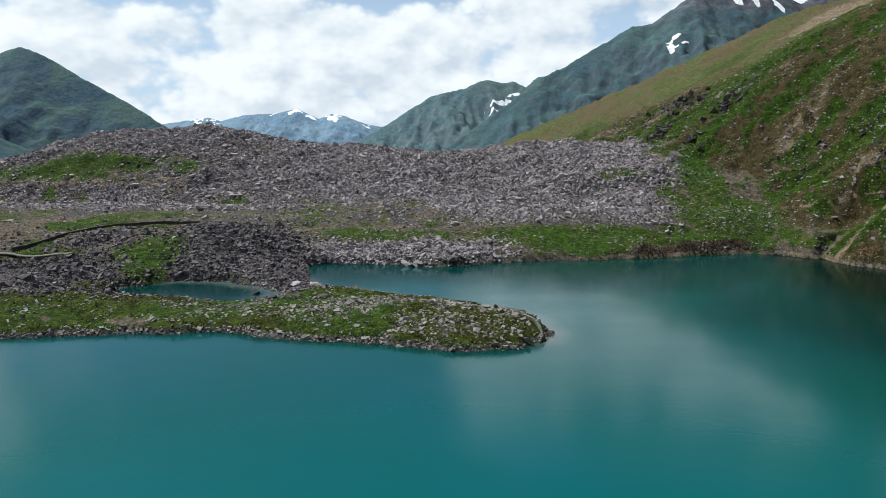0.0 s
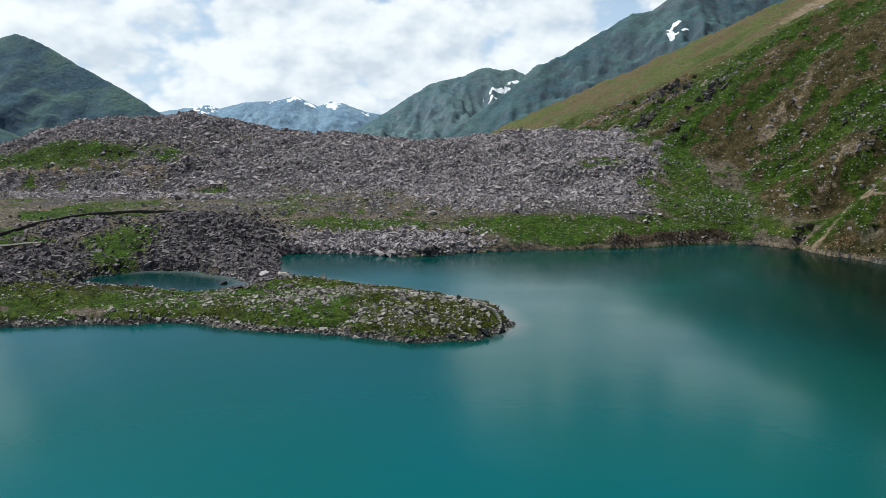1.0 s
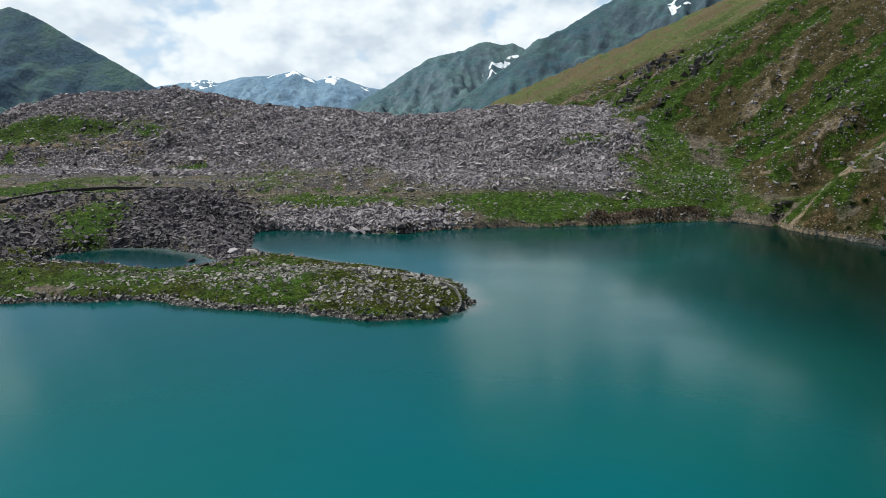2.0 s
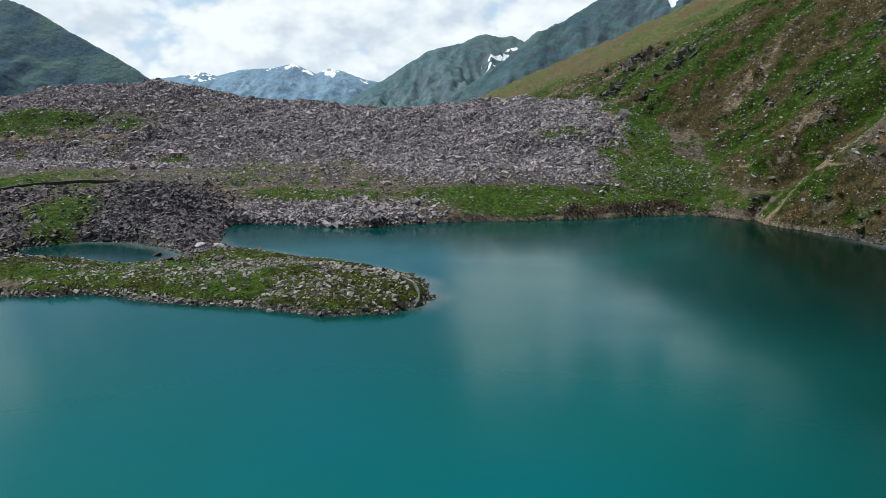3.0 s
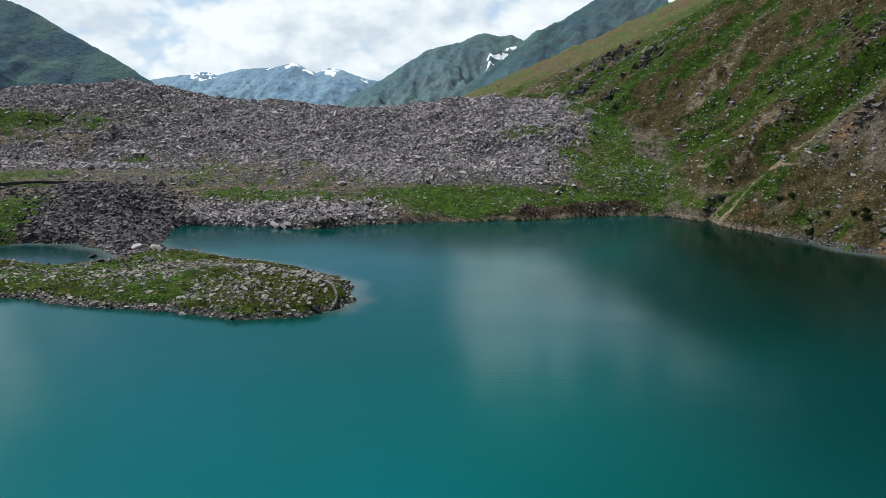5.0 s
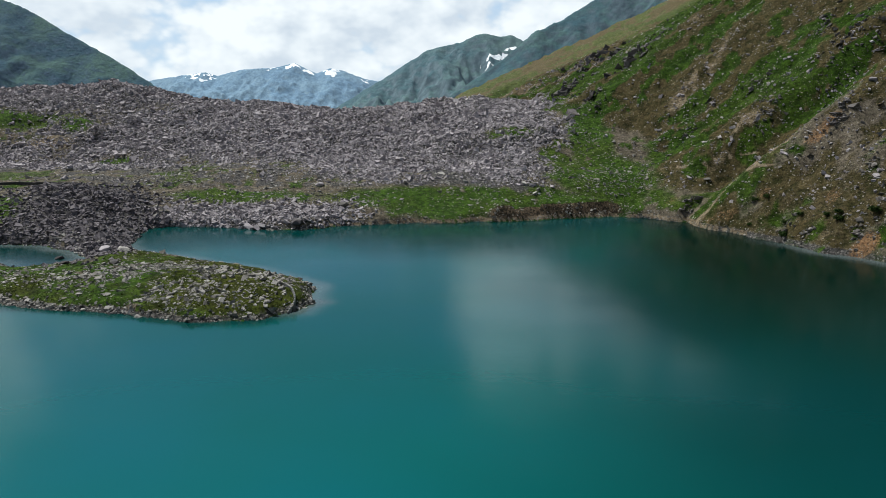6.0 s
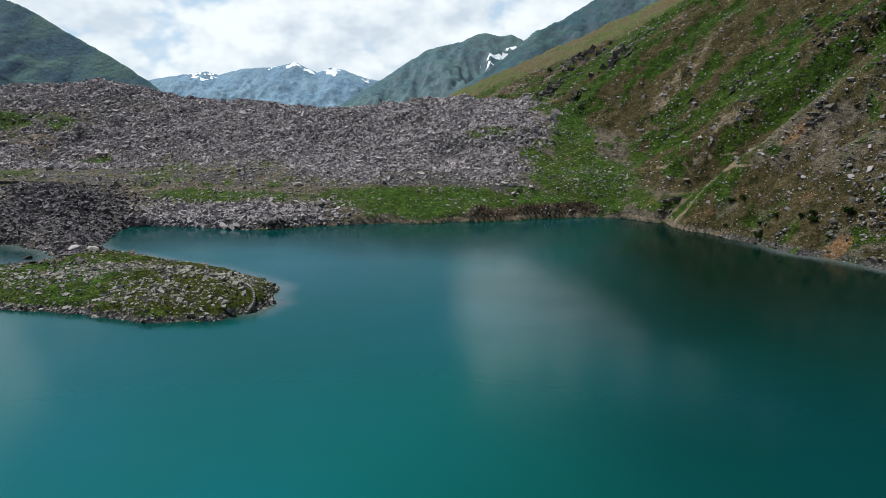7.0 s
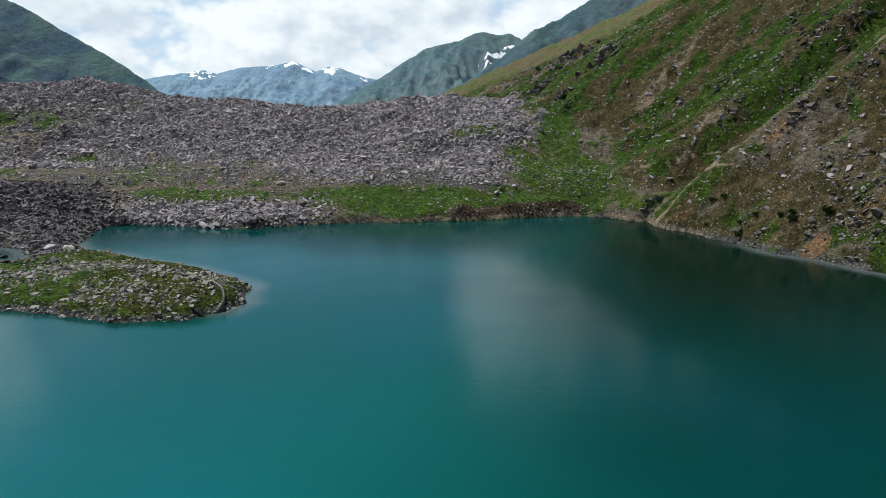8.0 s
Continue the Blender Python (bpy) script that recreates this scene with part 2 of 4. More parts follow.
def stone_patches(x, y, d):
    """Where stones lie thick in the peninsula's turf."""
    wx, wy = x + 6 * fbm(x / 7, y / 7, 3, 83), y + 6 * fbm(x / 7, y / 7, 3, 84)
    spots = np.maximum.reduce([spot(wx, wy, -22, 141, 15, 5, 6), spot(wx, wy, -10, 148, 14, 4, -25), spot(wx, wy, -2, 138, 6, 3), spot(wx, wy, -8, 128, 6, 3), spot(wx, wy, 2, 129, 6, 6), spot(wx, wy, 9, 125, 8, 3), spot(wx, wy, 11, 140, 8, 4, -40)])
    edge = np.exp(-((d - 1.0) / 0.9) ** 2)
    loose = 0.4 * smooth(fbm(x / 7, y / 7, 4, 81), 0.02, 0.3)
    return np.clip(np.maximum.reduce([spots, edge, loose]), 0, 1) * (y < 178) * (x < 60)


def hill_rubble(x, y):
    """Fans of loose stones on the mountainside, running down its fall lines."""
    w = 16 * fbm(x / 12, y / 12, 4, 67)
    lane = np.abs(y - 345 + 0.565 * (x - 81)) * 0.87
    fans = np.maximum.reduce([spot(x + w, y + w, 115, 227, 9, 9), spot(x + w, y + w, 139, 236, 12, 5, 15), spot(x + w, y + 0.6 * w, 134, 272, 22, 6, 35), spot(x + w, y + w, 96, 306, 13, 6, 20),
                              np.exp(-((lane + 0.3 * w) / 3.2) ** 2) * (x < 150) * (y > 290), spot(x + w, y + w, 256, 480, 60, 20, 35), 0.7 * spot(x + w, y + w, 160, 256, 16, 5, 20)])
    thin = 0.5 * smooth(fbm(fall_line(x, y) / 6, (x + y) / 50, 4, 68) + 0.5 * fbm(x / 6, y / 6, 3, 65), 0.16, 0.48)
    return np.clip(np.maximum(fans, thin), 0, 1)


def land_cover(x, y, z, d):
    """Grass, scree, heath; bare orange soil, dark rock, trodden earth."""
    n1, n2 = fbm(x / 22, y / 22, 4, 61), fbm(x / 5, y / 5, 4, 62)
    b = boulders_at(x, y, d)
    up = hill(x, y) - 6
    onhill = smooth(up - np.maximum(moraine(x, y), 8) + 12, 0, 12) * (x > 40)
    onhill = np.maximum(onhill, smooth(hill(x, y), 0.6, 3.0) * (y < 216) * (x > 112))
    streak = fall_line(x, y)
    s1 = 0.6 * fbm(streak / 8, (x + y) / 55, 4, 63) + 0.5 * fbm(x / 9, y / 9, 4, 66) + 0.5 * n2
    wx, wy = x + 9 * n2, y + 9 * n1
    lush = np.maximum.reduce([spot(wx, wy, 156, 220, 30, 6, 38), spot(wx, wy, 132, 213, 14, 5, 10), spot(wx, wy, 95, 262, 9, 32), spot(wx, wy, 132, 319, 30, 7, 8), spot(wx, wy, 175, 450, 60, 14, 45),
                              0.6 * spot(wx, wy, 158, 240, 9, 20), 0.6 * spot(wx, wy, 118, 292, 26, 8, 12), 0.7 * spot(wx, wy, 148, 168, 4, 6)])
    rubble = hill_rubble(x, y)
    grass = smooth(n1 + 0.5 * n2, -0.10, 0.22) * 0.75
    meadow = np.maximum.reduce([spot(x, y + 6 * n2, 52, 225, 50, 13), spot(x + 10 * n1, y, 98, 240, 18, 18), spot(x, y, 98, 270, 9, 30), 0.75 * spot(x, y + 6 * n2, -22, 226, 26, 7)])
    pen = (1 - smooth(y, 172, 182)) * smooth(d, 0.6, 1.8) * (x < 60) * (1 - b)
    grass = np.maximum.reduce([grass * (1 - b), meadow * smooth(n2 + 0.5, -0.3, 0.1), pen * smooth(n2 + 0.5 * n1, -0.75, -0.4), 0.95 * spot(x, y + 5 * n2, -160, 308, 52, 10, 8), 0.9 * spot(x, y, -112, 308, 11, 8), spot(x + 5 * n2, y, -80, 190, 12, 19), spot(x, y, -86, 280, 13, 4), 0.9 * spot(x, y + 4 * n2, 69, 272, 16, 7)])
    terrace = smooth(y, 226, 240) * (1 - smooth(y, 262, 285)) * (1 - onhill) * (x < 70)
    grass = grass * (1 - 0.30 * terrace * (1 - meadow))
    hillgrass = smooth(-s1 + 0.2 * n1 + 0.75 * lush - 0.3 * rubble, -0.24, 0.06)
    strip = smooth(fbm(streak / 5, (x + y) / 110, 3, 69) + 0.25 * n1, 0.0, 0.2) * smooth(y, 315, 370) * (1 - 0.6 * lush)
    hillgrass = hillgrass * (1 - 0.42 * strip)
    grass = grass * (1 - onhill) + onhill * np.maximum(hillgrass * (0.62 + 0.38 * np.maximum(smooth(y, 225, 260), lush)), meadow)
    scree = np.clip(b + (1 - onhill) * terrace * 0.75 * smooth(-n1 - n2, -0.3, 0.25), 0, 1)
    scree = np.maximum(scree, 0.8 * stone_patches(x, y, d) * smooth(n2, -0.25, 0.2)) * (1 - onhill)
    grass = grass * (1 - 0.75 * scree)
    scree = np.maximum(scree, 1 - smooth(d, 0.5, 1.6))
    spur = onhill * (1 - smooth(y + 6 * n1, 212, 226))
    heath = np.maximum(onhill * (1 - 0.4 * spur) * smooth(s1 + 0.3 * n1 - 0.3 * lush, -0.42, -0.10), spur * smooth(n1 + n2, -0.12, 0.3))
    orange = 0.6 * spur * smooth(fbm(streak / 9, (x + y) / 22, 4, 64) + 0.5 * n2, 0.30, 0.55) + np.maximum.reduce([0.55 * spot(x, y, 116, 223, 4, 3), 0.8 * spot(x + 4 * n2, y + 4 * n2, 150, 204, 8, 2.4, 5), spot(x, y, 146, 171, 4, 3)])
    grass = grass * (1 - 0.55 * spur * smooth(n2 - n1, -0.3, 0.2))
    bank = smooth(x, 56, 62) * (1 - smooth(x, 98, 103)) * (1 - smooth(d, 3.0, 4.4)) * smooth(d, 0.4, 1.0)
    trail_z = np.interp(x, [112, 128, 150, 165, 190], [12, 16, 22, 26.5, 27])
    crest = spur * np.exp(-((y - (211 + 0.02 * (x - 119))) / 2.6) ** 2) * (0.7 + n2)
    trail = crest + onhill * np.exp(-((z - trail_z) / 0.45) ** 2) * smooth(n1, -0.3, 0.0) * (y < 260)
    trail = np.maximum.reduce([trail, 0.95 * spot(x + 20 * n1, y + 20 * n1, 256, 475, 60, 24, 30)])
    trail = np.maximum(trail * 0.8, spur * 0.55 * smooth(n1 - 0.5 * n2, -0.22, 0.1) * (1 - grass))
    trail = np.maximum(trail, 0.62 * onhill * rubble * smooth(n2 + 0.3 * s1, -0.4, 0.1))
    trail = np.maximum(trail, (1 - onhill) * np.maximum(0.9 * spot(wx, y + 5 * n2, -158, 297, 38, 5), 0.8 * spot(wx, y + 5 * n2, -119, 295, 12, 6)) * (1 - grass))
    trail = np.maximum(trail, 0.95 * smooth(d, 0.05, 0.3) * (1 - smooth(d + 0.5 * n2, 0.7, 1.3)) * (y > 195) * (x > 8))      # pale line of pebbles along the water
    dry = np.clip(0.5 * pen * smooth(n1 + 0.3 * n2, -0.35, 0.25) + onhill * (0.22 + 0.78 * smooth(y, 300, 420)) * smooth(n1, -0.3, 0.2), 0, 1) * (1 - meadow)
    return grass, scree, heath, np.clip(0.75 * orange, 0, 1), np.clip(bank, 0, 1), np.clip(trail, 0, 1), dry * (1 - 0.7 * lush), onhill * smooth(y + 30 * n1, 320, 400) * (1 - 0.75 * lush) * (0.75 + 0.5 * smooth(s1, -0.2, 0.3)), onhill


# ---- materials ----


def material(name):
    m = bpy.data.materials.new(name)
    m.use_nodes = True
    n = Nodes(m.node_tree)
    return m, n


def finish(n, color, rough, bump=None, strength=0.5, distance=0.1, **more):
    inputs = {"Base Color": color, "Roughness": rough, "Specular IOR Level": 0.06, **more}
    if bump is not None:
        inputs["Normal"] = n.add("ShaderNodeBump", {"Height": bump, "Strength": strength, "Distance": distance}).outputs[0]
    p = n.add("ShaderNodeBsdfPrincipled", {k: ((*v, 1) if isinstance(v, tuple) and len(v) == 3 and "Color" in k else v) for k, v in inputs.items()})
    n.add("ShaderNodeOutputMaterial", {"Surface": p.outputs[0]})


def ground_material():
    m, n = material("mountain_ground")
    pos = n.add("ShaderNodeTexCoord").outputs["Object"]
    a = n.add("ShaderNodeSeparateColor", {0: n.add("ShaderNodeAttribute", attribute_name="cover").outputs["Color"]}).outputs
    b = n.add("ShaderNodeSeparateColor", {0: n.add("ShaderNodeAttribute", attribute_name="soil").outputs["Color"]}).outputs
    e = n.add("ShaderNodeSeparateColor", {0: n.add("ShaderNodeAttribute", attribute_name="turf").outputs["Color"]}).outputs
    fine, mid, big = n.noise(pos, 2.4, 6, 0.65), n.noise(pos, 0.45, 5, 0.6), n.noise(pos, 0.06, 4)
    grass = n.mix(n.ramp(mid, 0.38, 0.66), (0.020, 0.043, 0.005), (0.047, 0.090, 0.009))
    straw = n.mix(n.ramp(mid, 0.35, 0.65), (0.034, 0.034, 0.006), (0.074, 0.074, 0.014))
    grass = n.mix(n.math("ADD", e[0], n.math("MULTIPLY", n.ramp(big, 0.45, 0.65), 0.25), True), grass, straw)
    flat_turf = n.math("MULTIPLY", n.math("MULTIPLY", e[0], 1.3), n.math("SUBTRACT", 1.0, e[2]), True)
    grass = n.mix(flat_turf, grass, n.mix(n.ramp(mid, 0.35, 0.65), (0.021, 0.025, 0.004), (0.052, 0.056, 0.008)))
    steep_turf = n.mix(n.ramp(mid, 0.35, 0.65), (0.009, 0.024, 0.001), (0.028, 0.058, 0.004))
    grass = n.mix(n.math("MULTIPLY", e[2], 0.85), grass, n.mix(n.math("MULTIPLY", e[0], 0.5), steep_turf, straw))
    # Far shoulder's drier grass, with its sunlight put in as a paler tone.
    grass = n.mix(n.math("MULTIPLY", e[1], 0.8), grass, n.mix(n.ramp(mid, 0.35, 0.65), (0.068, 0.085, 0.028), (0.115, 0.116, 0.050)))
    grass = n.mix(n.ramp(fine, 0.52, 0.72), grass, (0.014, 0.018, 0.005))
    earth = n.mix(n.ramp(mid, 0.35, 0.65), (0.066, 0.054, 0.040), (0.132, 0.110, 0.084))
    grit = n.add("ShaderNodeTexVoronoi", {"Vector": pos, "Scale": 1.6, "Randomness": 1.0}).outputs
    # Scree is darkened: the shade of gaps between boulders is put into its colour.
    grey = n.mix(grit["Color"], (0.055, 0.050, 0.048), (0.17, 0.155, 0.148))
    scree = n.mix(n.ramp(grit["Distance"], 0.25, 0.55), grey, (0.05, 0.047, 0.046))
    heath = n.mix(n.ramp(mid, 0.35, 0.62), (0.026, 0.025, 0.008), (0.066, 0.051, 0.023))
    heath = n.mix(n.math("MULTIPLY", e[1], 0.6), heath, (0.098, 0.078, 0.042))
    orange = n.mix(n.ramp(fine, 0.35, 0.65), (0.13, 0.068, 0.032), (0.20, 0.125, 0.070))
    bank = n.mix(n.ramp(n.noise(n.scaled(pos, 1, 1, 0.25), 1.4, 5, 0.7), 0.38, 0.62), (0.013, 0.011, 0.008), (0.095, 0.068, 0.044))
    trod = n.mix(n.ramp(mid, 0.35, 0.65), (0.115, 0.085, 0.056), (0.215, 0.170, 0.120))
    wobble = n.math("MULTIPLY", n.math("SUBTRACT", fine, 0.5), 0.9)

    def edge(mask, lo=0.35, hi=0.62):
        return n.ramp(n.math("ADD", mask, wobble), lo, hi)
    c = n.mix(edge(a[2]), earth, heath)
    c = n.mix(edge(a[1]), c, scree)
    c = n.mix(edge(a[0], 0.28, 0.62), c, grass)
    c = n.mix(edge(b[0]), c, orange)
    c = n.mix(edge(b[1], 0.3, 0.5), c, bank)
    c = n.mix(edge(b[2], 0.4, 0.7), c, trod)
    for size, share, limit, tone in ((0.8, 0.78, 0.20, (0.26, 0.235, 0.20)), (1.7, 0.70, 0.22, (0.20, 0.18, 0.15)), (1.2, 0.74, 0.26, (0.018, 0.019, 0.010))):
        bits = n.add("ShaderNodeTexVoronoi", {"Vector": pos, "Scale": size, "Randomness": 1.0}).outputs
        pick = n.math("GREATER_THAN", n.add("ShaderNodeSeparateColor", {0: bits["Color"]}).outputs[0], share)
        c = n.mix(n.math("MULTIPLY", n.math("MULTIPLY", n.math("LESS_THAN", bits["Distance"], limit), pick), 0.75), c, tone)
    speck = n.noise(pos, 1.3, 8, 0.78)
    c = n.mix(1.0, c, n.mix(n.ramp(speck, 0.30, 0.72), (0.40, 0.40, 0.40), (1.65, 1.65, 1.60)), "MULTIPLY")
    h = n.math("ADD", n.math("MULTIPLY", speck, 0.9), n.math("MULTIPLY", mid, 1.0))
    finish(n, c, 0.92, h, 0.9, 0.9)
    return m


def rock_material(name, dark, light, lichen):
    m, n = material(name)
    pos = n.add("ShaderNodeTexCoord").outputs["Object"]
    isle = n.add("ShaderNodeNewGeometry").outputs["Random Per Island"]
    rnd = n.add("ShaderNodeObjectInfo").outputs["Random"]
    pick = n.math("FRACT", n.math("ADD", n.math("MULTIPLY", isle, 7.3), rnd))
    c = n.mix(pick, dark, light)
    grain = n.noise(pos, 3.0, 6, 0.7)
    c = n.mix(n.math("MULTIPLY", n.ramp(grain, 0.35, 0.7), 0.5), c, tuple(v * 0.55 for v in dark))
    c = n.mix(n.math("MULTIPLY", n.ramp(n.noise(pos, 0.9, 4, 0.6), 0.5, 0.66), 0.45), c, lichen)
    finish(n, c, 0.88, grain, 0.7, 0.15)
    return m


def mountain_material(name, low, high, rock, snow_from, snow_amount, scale, crown=None):
    m, n = material(name)
    geo = n.add("ShaderNodeNewGeometry")
    pos = n.add("ShaderNodeTexCoord").outputs["Object"]
    nz = n.add("ShaderNodeSeparateXYZ", {0: geo.outputs["Normal"]}).outputs[2]
    z = n.add("ShaderNodeSeparateXYZ", {0: pos}).outputs[2]
    a, b = n.noise(pos, scale, 6, 0.6), n.noise(pos, scale * 6, 6, 0.65)
    c = n.mix(n.ramp(a, 0.38, 0.62), low, high)
    bare = n.ramp(n.math("ADD", n.math("MULTIPLY", nz, -1.0), n.math("MULTIPLY", b, 0.9)), -0.42, -0.12)
    c = n.mix(bare, c, rock)
    if crown:
        c = n.mix(n.math("MULTIPLY", n.ramp(n.math("ADD", z, n.math("MULTIPLY", a, 220.0)), crown[0], crown[1]), 0.85), c, n.mix(n.ramp(b, 0.38, 0.62), crown[2], crown[3]))
    gully = n.noise(n.scaled(pos, 1, 1, 0.18), scale * 9, 5, 0.6)
    c = n.mix(n.math("MULTIPLY", n.ramp(gully, 0.45, 0.7), 0.28), c, tuple(v * 0.6 for v in rock))
    snow = n.math("MULTIPLY", n.ramp(z, snow_from, snow_from * 1.15 + 10), n.ramp(n.math("ADD", n.math("MULTIPLY", gully, 0.6), n.math("MULTIPLY", a, 0.6)), 0.66 - snow_amount, 0.70 - snow_amount))
    field = n.ramp(n.math("ADD", n.add("ShaderNodeAttribute", attribute_name="snow").outputs["Fac"], n.math("MULTIPLY", n.math("SUBTRACT", b, 0.5), 0.5)), 0.42, 0.56)
    c = n.mix(n.math("MAXIMUM", snow, field), c, (0.82, 0.84, 0.86))
    crack = n.noise(n.scaled(pos, 1, 1, 0.35), scale * 16, 6, 0.65)
    c = n.mix(1.0, c, n.mix(n.ramp(crack, 0.34, 0.66), (0.82, 0.83, 0.86), (1.14, 1.13, 1.10)), "MULTIPLY")
    finish(n, c, 0.95, n.math("ADD", b, n.math("MULTIPLY", gully, 0.7)), 0.6, 6.0)
    return m


def water_material():
    m, n = material("lake_water")
    pos = n.add("ShaderNodeTexCoord").outputs["Object"]
    # Red is shallows, green the land's dark reflection as colour, blue lowered gloss.
    depth = n.add("ShaderNodeSeparateColor", {0: n.add("ShaderNodeAttribute", attribute_name="depth").outputs["Color"]}).outputs
    big = n.noise(pos, 0.018, 3)
    c = n.mix(n.ramp(big, 0.35, 0.65), (0.002, 0.074, 0.067), (0.002, 0.077, 0.086))
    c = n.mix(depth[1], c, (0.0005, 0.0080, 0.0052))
    c = n.mix(depth[0], c, (0.115, 0.135, 0.135))
    w1 = n.noise(n.scaled(pos, 1.0, 1.7, 1), 0.55, 3, 0.5)
    w2 = n.noise(n.scaled(pos, 1.0, 1.5, 1), 2.2, 2, 0.5)
    calm = n.ramp(n.noise(n.scaled(pos, 1.0, 2.5, 1), 0.03, 3), 0.35, 0.7)
    h = n.math("ADD", n.math("MULTIPLY", w1, 1.0), n.math("MULTIPLY", w2, 0.3))
    finish(n, c, n.math("MULTIPLY_ADD", calm, 0.05), h, 0.05, 0.2, **{"Specular IOR Level": n.math("MULTIPLY_ADD", depth[2], -0.40), "IOR": 1.355, "Specular Tint": (0.17, 0.68, 1.0, 1.0)})
    for node in n.t.nodes:
        if node.type == "MATH" and node.operation == "MULTIPLY_ADD":
            node.inputs[2].default_value = 0.13 if node.inputs[1].default_value > 0 else 0.5
    return m


def plain_material(name, a, b, scale, rough=0.85, bump=0.4):
    m, n = material(name)
    pos = n.add("ShaderNodeTexCoord").outputs["Object"]
    rnd = n.add("ShaderNodeObjectInfo").outputs["Random"]
    f = n.noise(pos, scale, 6, 0.65)
    c = n.mix(n.ramp(f, 0.35, 0.65), a, b)
    c = n.mix(n.math("MULTIPLY", rnd, 0.35), c, tuple(v * 0.6 for v in a))
    finish(n, c, rough, f, bump, 0.05)
    return m


GROUND = ground_material()
GREY_ROCK = rock_material("grey_boulder", (0.165, 0.146, 0.154), (0.39, 0.353, 0.360), (0.26, 0.235, 0.215))
PALE_ROCK = rock_material("pale_stone", (0.10, 0.092, 0.083), (0.34, 0.318, 0.293), (0.16, 0.14, 0.105))
# Darker copy of the mauve grey rock: cloud shade is put into its colour.
CLOUD_SHADED_ROCK = rock_material("cloud_shaded_boulder", (0.056, 0.050, 0.055), (0.205, 0.182, 0.192), (0.105, 0.095, 0.08))
SPUR_ROCK = rock_material("spur_rock", (0.072, 0.064, 0.058), (0.225, 0.204, 0.188), (0.125, 0.11, 0.08))
DARK_ROCK = rock_material("dark_crag", (0.040, 0.036, 0.037), (0.17, 0.152, 0.150), (0.10, 0.095, 0.065))
WATER = water_material()
WALL_STONE = plain_material("dry_wall_stone", (0.05, 0.047, 0.045), (0.12, 0.11, 0.10), 2.0)
GRAVEL = plain_material("track_gravel", (0.105, 0.095, 0.086), (0.175, 0.160, 0.145), 1.5)
CONCRETE = plain_material("worn_concrete", (0.20, 0.19, 0.175), (0.30, 0.285, 0.265), 1.2)

# ---- mesh helpers ----


def mesh_of(name, verts, faces, mat, smooth_shade=False, attributes=()):
    """A mesh from arrays: verts n x 3, faces m x k. attributes: (name, n x 3 array)."""
    me = bpy.data.meshes.new(name)
    verts, faces = np.asarray(verts, np.float32), np.asarray(faces, np.int32)
    k = faces.shape[1]
    me.vertices.add(len(verts))
    me.vertices.foreach_set("co", verts.ravel())
    me.loops.add(faces.size)
    me.loops.foreach_set("vertex_index", faces.ravel())
    me.polygons.add(len(faces))
    me.polygons.foreach_set("loop_start", np.arange(0, faces.size, k, dtype=np.int32))
    me.polygons.foreach_set("use_smooth", np.full(len(faces), smooth_shade))
    for label, values in attributes:
        att = me.attributes.new(label, "FLOAT_COLOR", "POINT")
        rgba = np.ones((len(verts), 4), np.float32)
        rgba[:, :3] = values
        att.data.foreach_set("color", rgba.ravel())
    me.materials.append(mat)
    me.update(calc_edges=True)
    return me


def grid_faces(rows, cols, wrap=False):
    i = np.arange(rows - 1)[:, None] * cols
    j = np.arange(cols if wrap else cols - 1)[None, :]
    jn = (j + 1) % cols
    return np.stack([i + j, i + cols + j, i + cols + jn, i + jn], -1).reshape(-1, 4)


# ---- ground: one sheet round the lake to the horizon ----
CENTRE = np.array([28.0, 0.0])
az = np.radians(np.concatenate([np.linspace(-42, 42, 700), np.linspace(44, 316, 112)[1:-1]]))
rad = np.concatenate([np.linspace(4, 95, 16)[:-1], np.linspace(95, 130, 46)[:-1], np.linspace(130, 250, 160)[:-1], np.linspace(250, 400, 150)[:-1], np.geomspace(400, 950, 60)[:-1], np.geomspace(950, 4900, 24)])
gr, ga = np.meshgrid(rad, az, indexing="ij")
gx, gy = CENTRE[0] + gr * np.sin(ga), CENTRE[1] + gr * np.cos(ga)
gd = shore_distance(gx, gy)
gz = height(gx, gy, gd)
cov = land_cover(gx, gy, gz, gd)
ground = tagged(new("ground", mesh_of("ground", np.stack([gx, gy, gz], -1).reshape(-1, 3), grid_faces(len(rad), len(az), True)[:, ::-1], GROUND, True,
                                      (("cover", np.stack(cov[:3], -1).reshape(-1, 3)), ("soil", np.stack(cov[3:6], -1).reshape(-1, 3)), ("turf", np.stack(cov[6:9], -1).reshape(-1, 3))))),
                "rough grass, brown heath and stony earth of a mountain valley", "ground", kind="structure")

# ---- water ----
wx, wy = np.meshgrid(np.concatenate([np.linspace(-420, -122, 40), np.linspace(-120, 60, 181), np.linspace(63, 420, 100)]), np.concatenate([np.linspace(-330, 108, 60), np.linspace(110, 250, 141)]))
wd = shore_distance(wx, wy)
shal = smooth(wd, -5.0, 0.0) * 0.55 * smooth(wy + 0.6 * wx, 130, 140) * (1 - smooth(wy, 178, 192))      # pale shallows north of the peninsula
painted_mirror = smooth(wx + 30 * fbm(wx / 70, wy / 70, 3, 15), 40, 114) * (0.70 + 0.30 * smooth(wy, 60, 160))
weak_gloss = smooth(wx + 30 * fbm(wx / 70, wy / 70, 3, 15), 60, 108)      # gloss lowered under the mountainside, so that less sky mirrors there
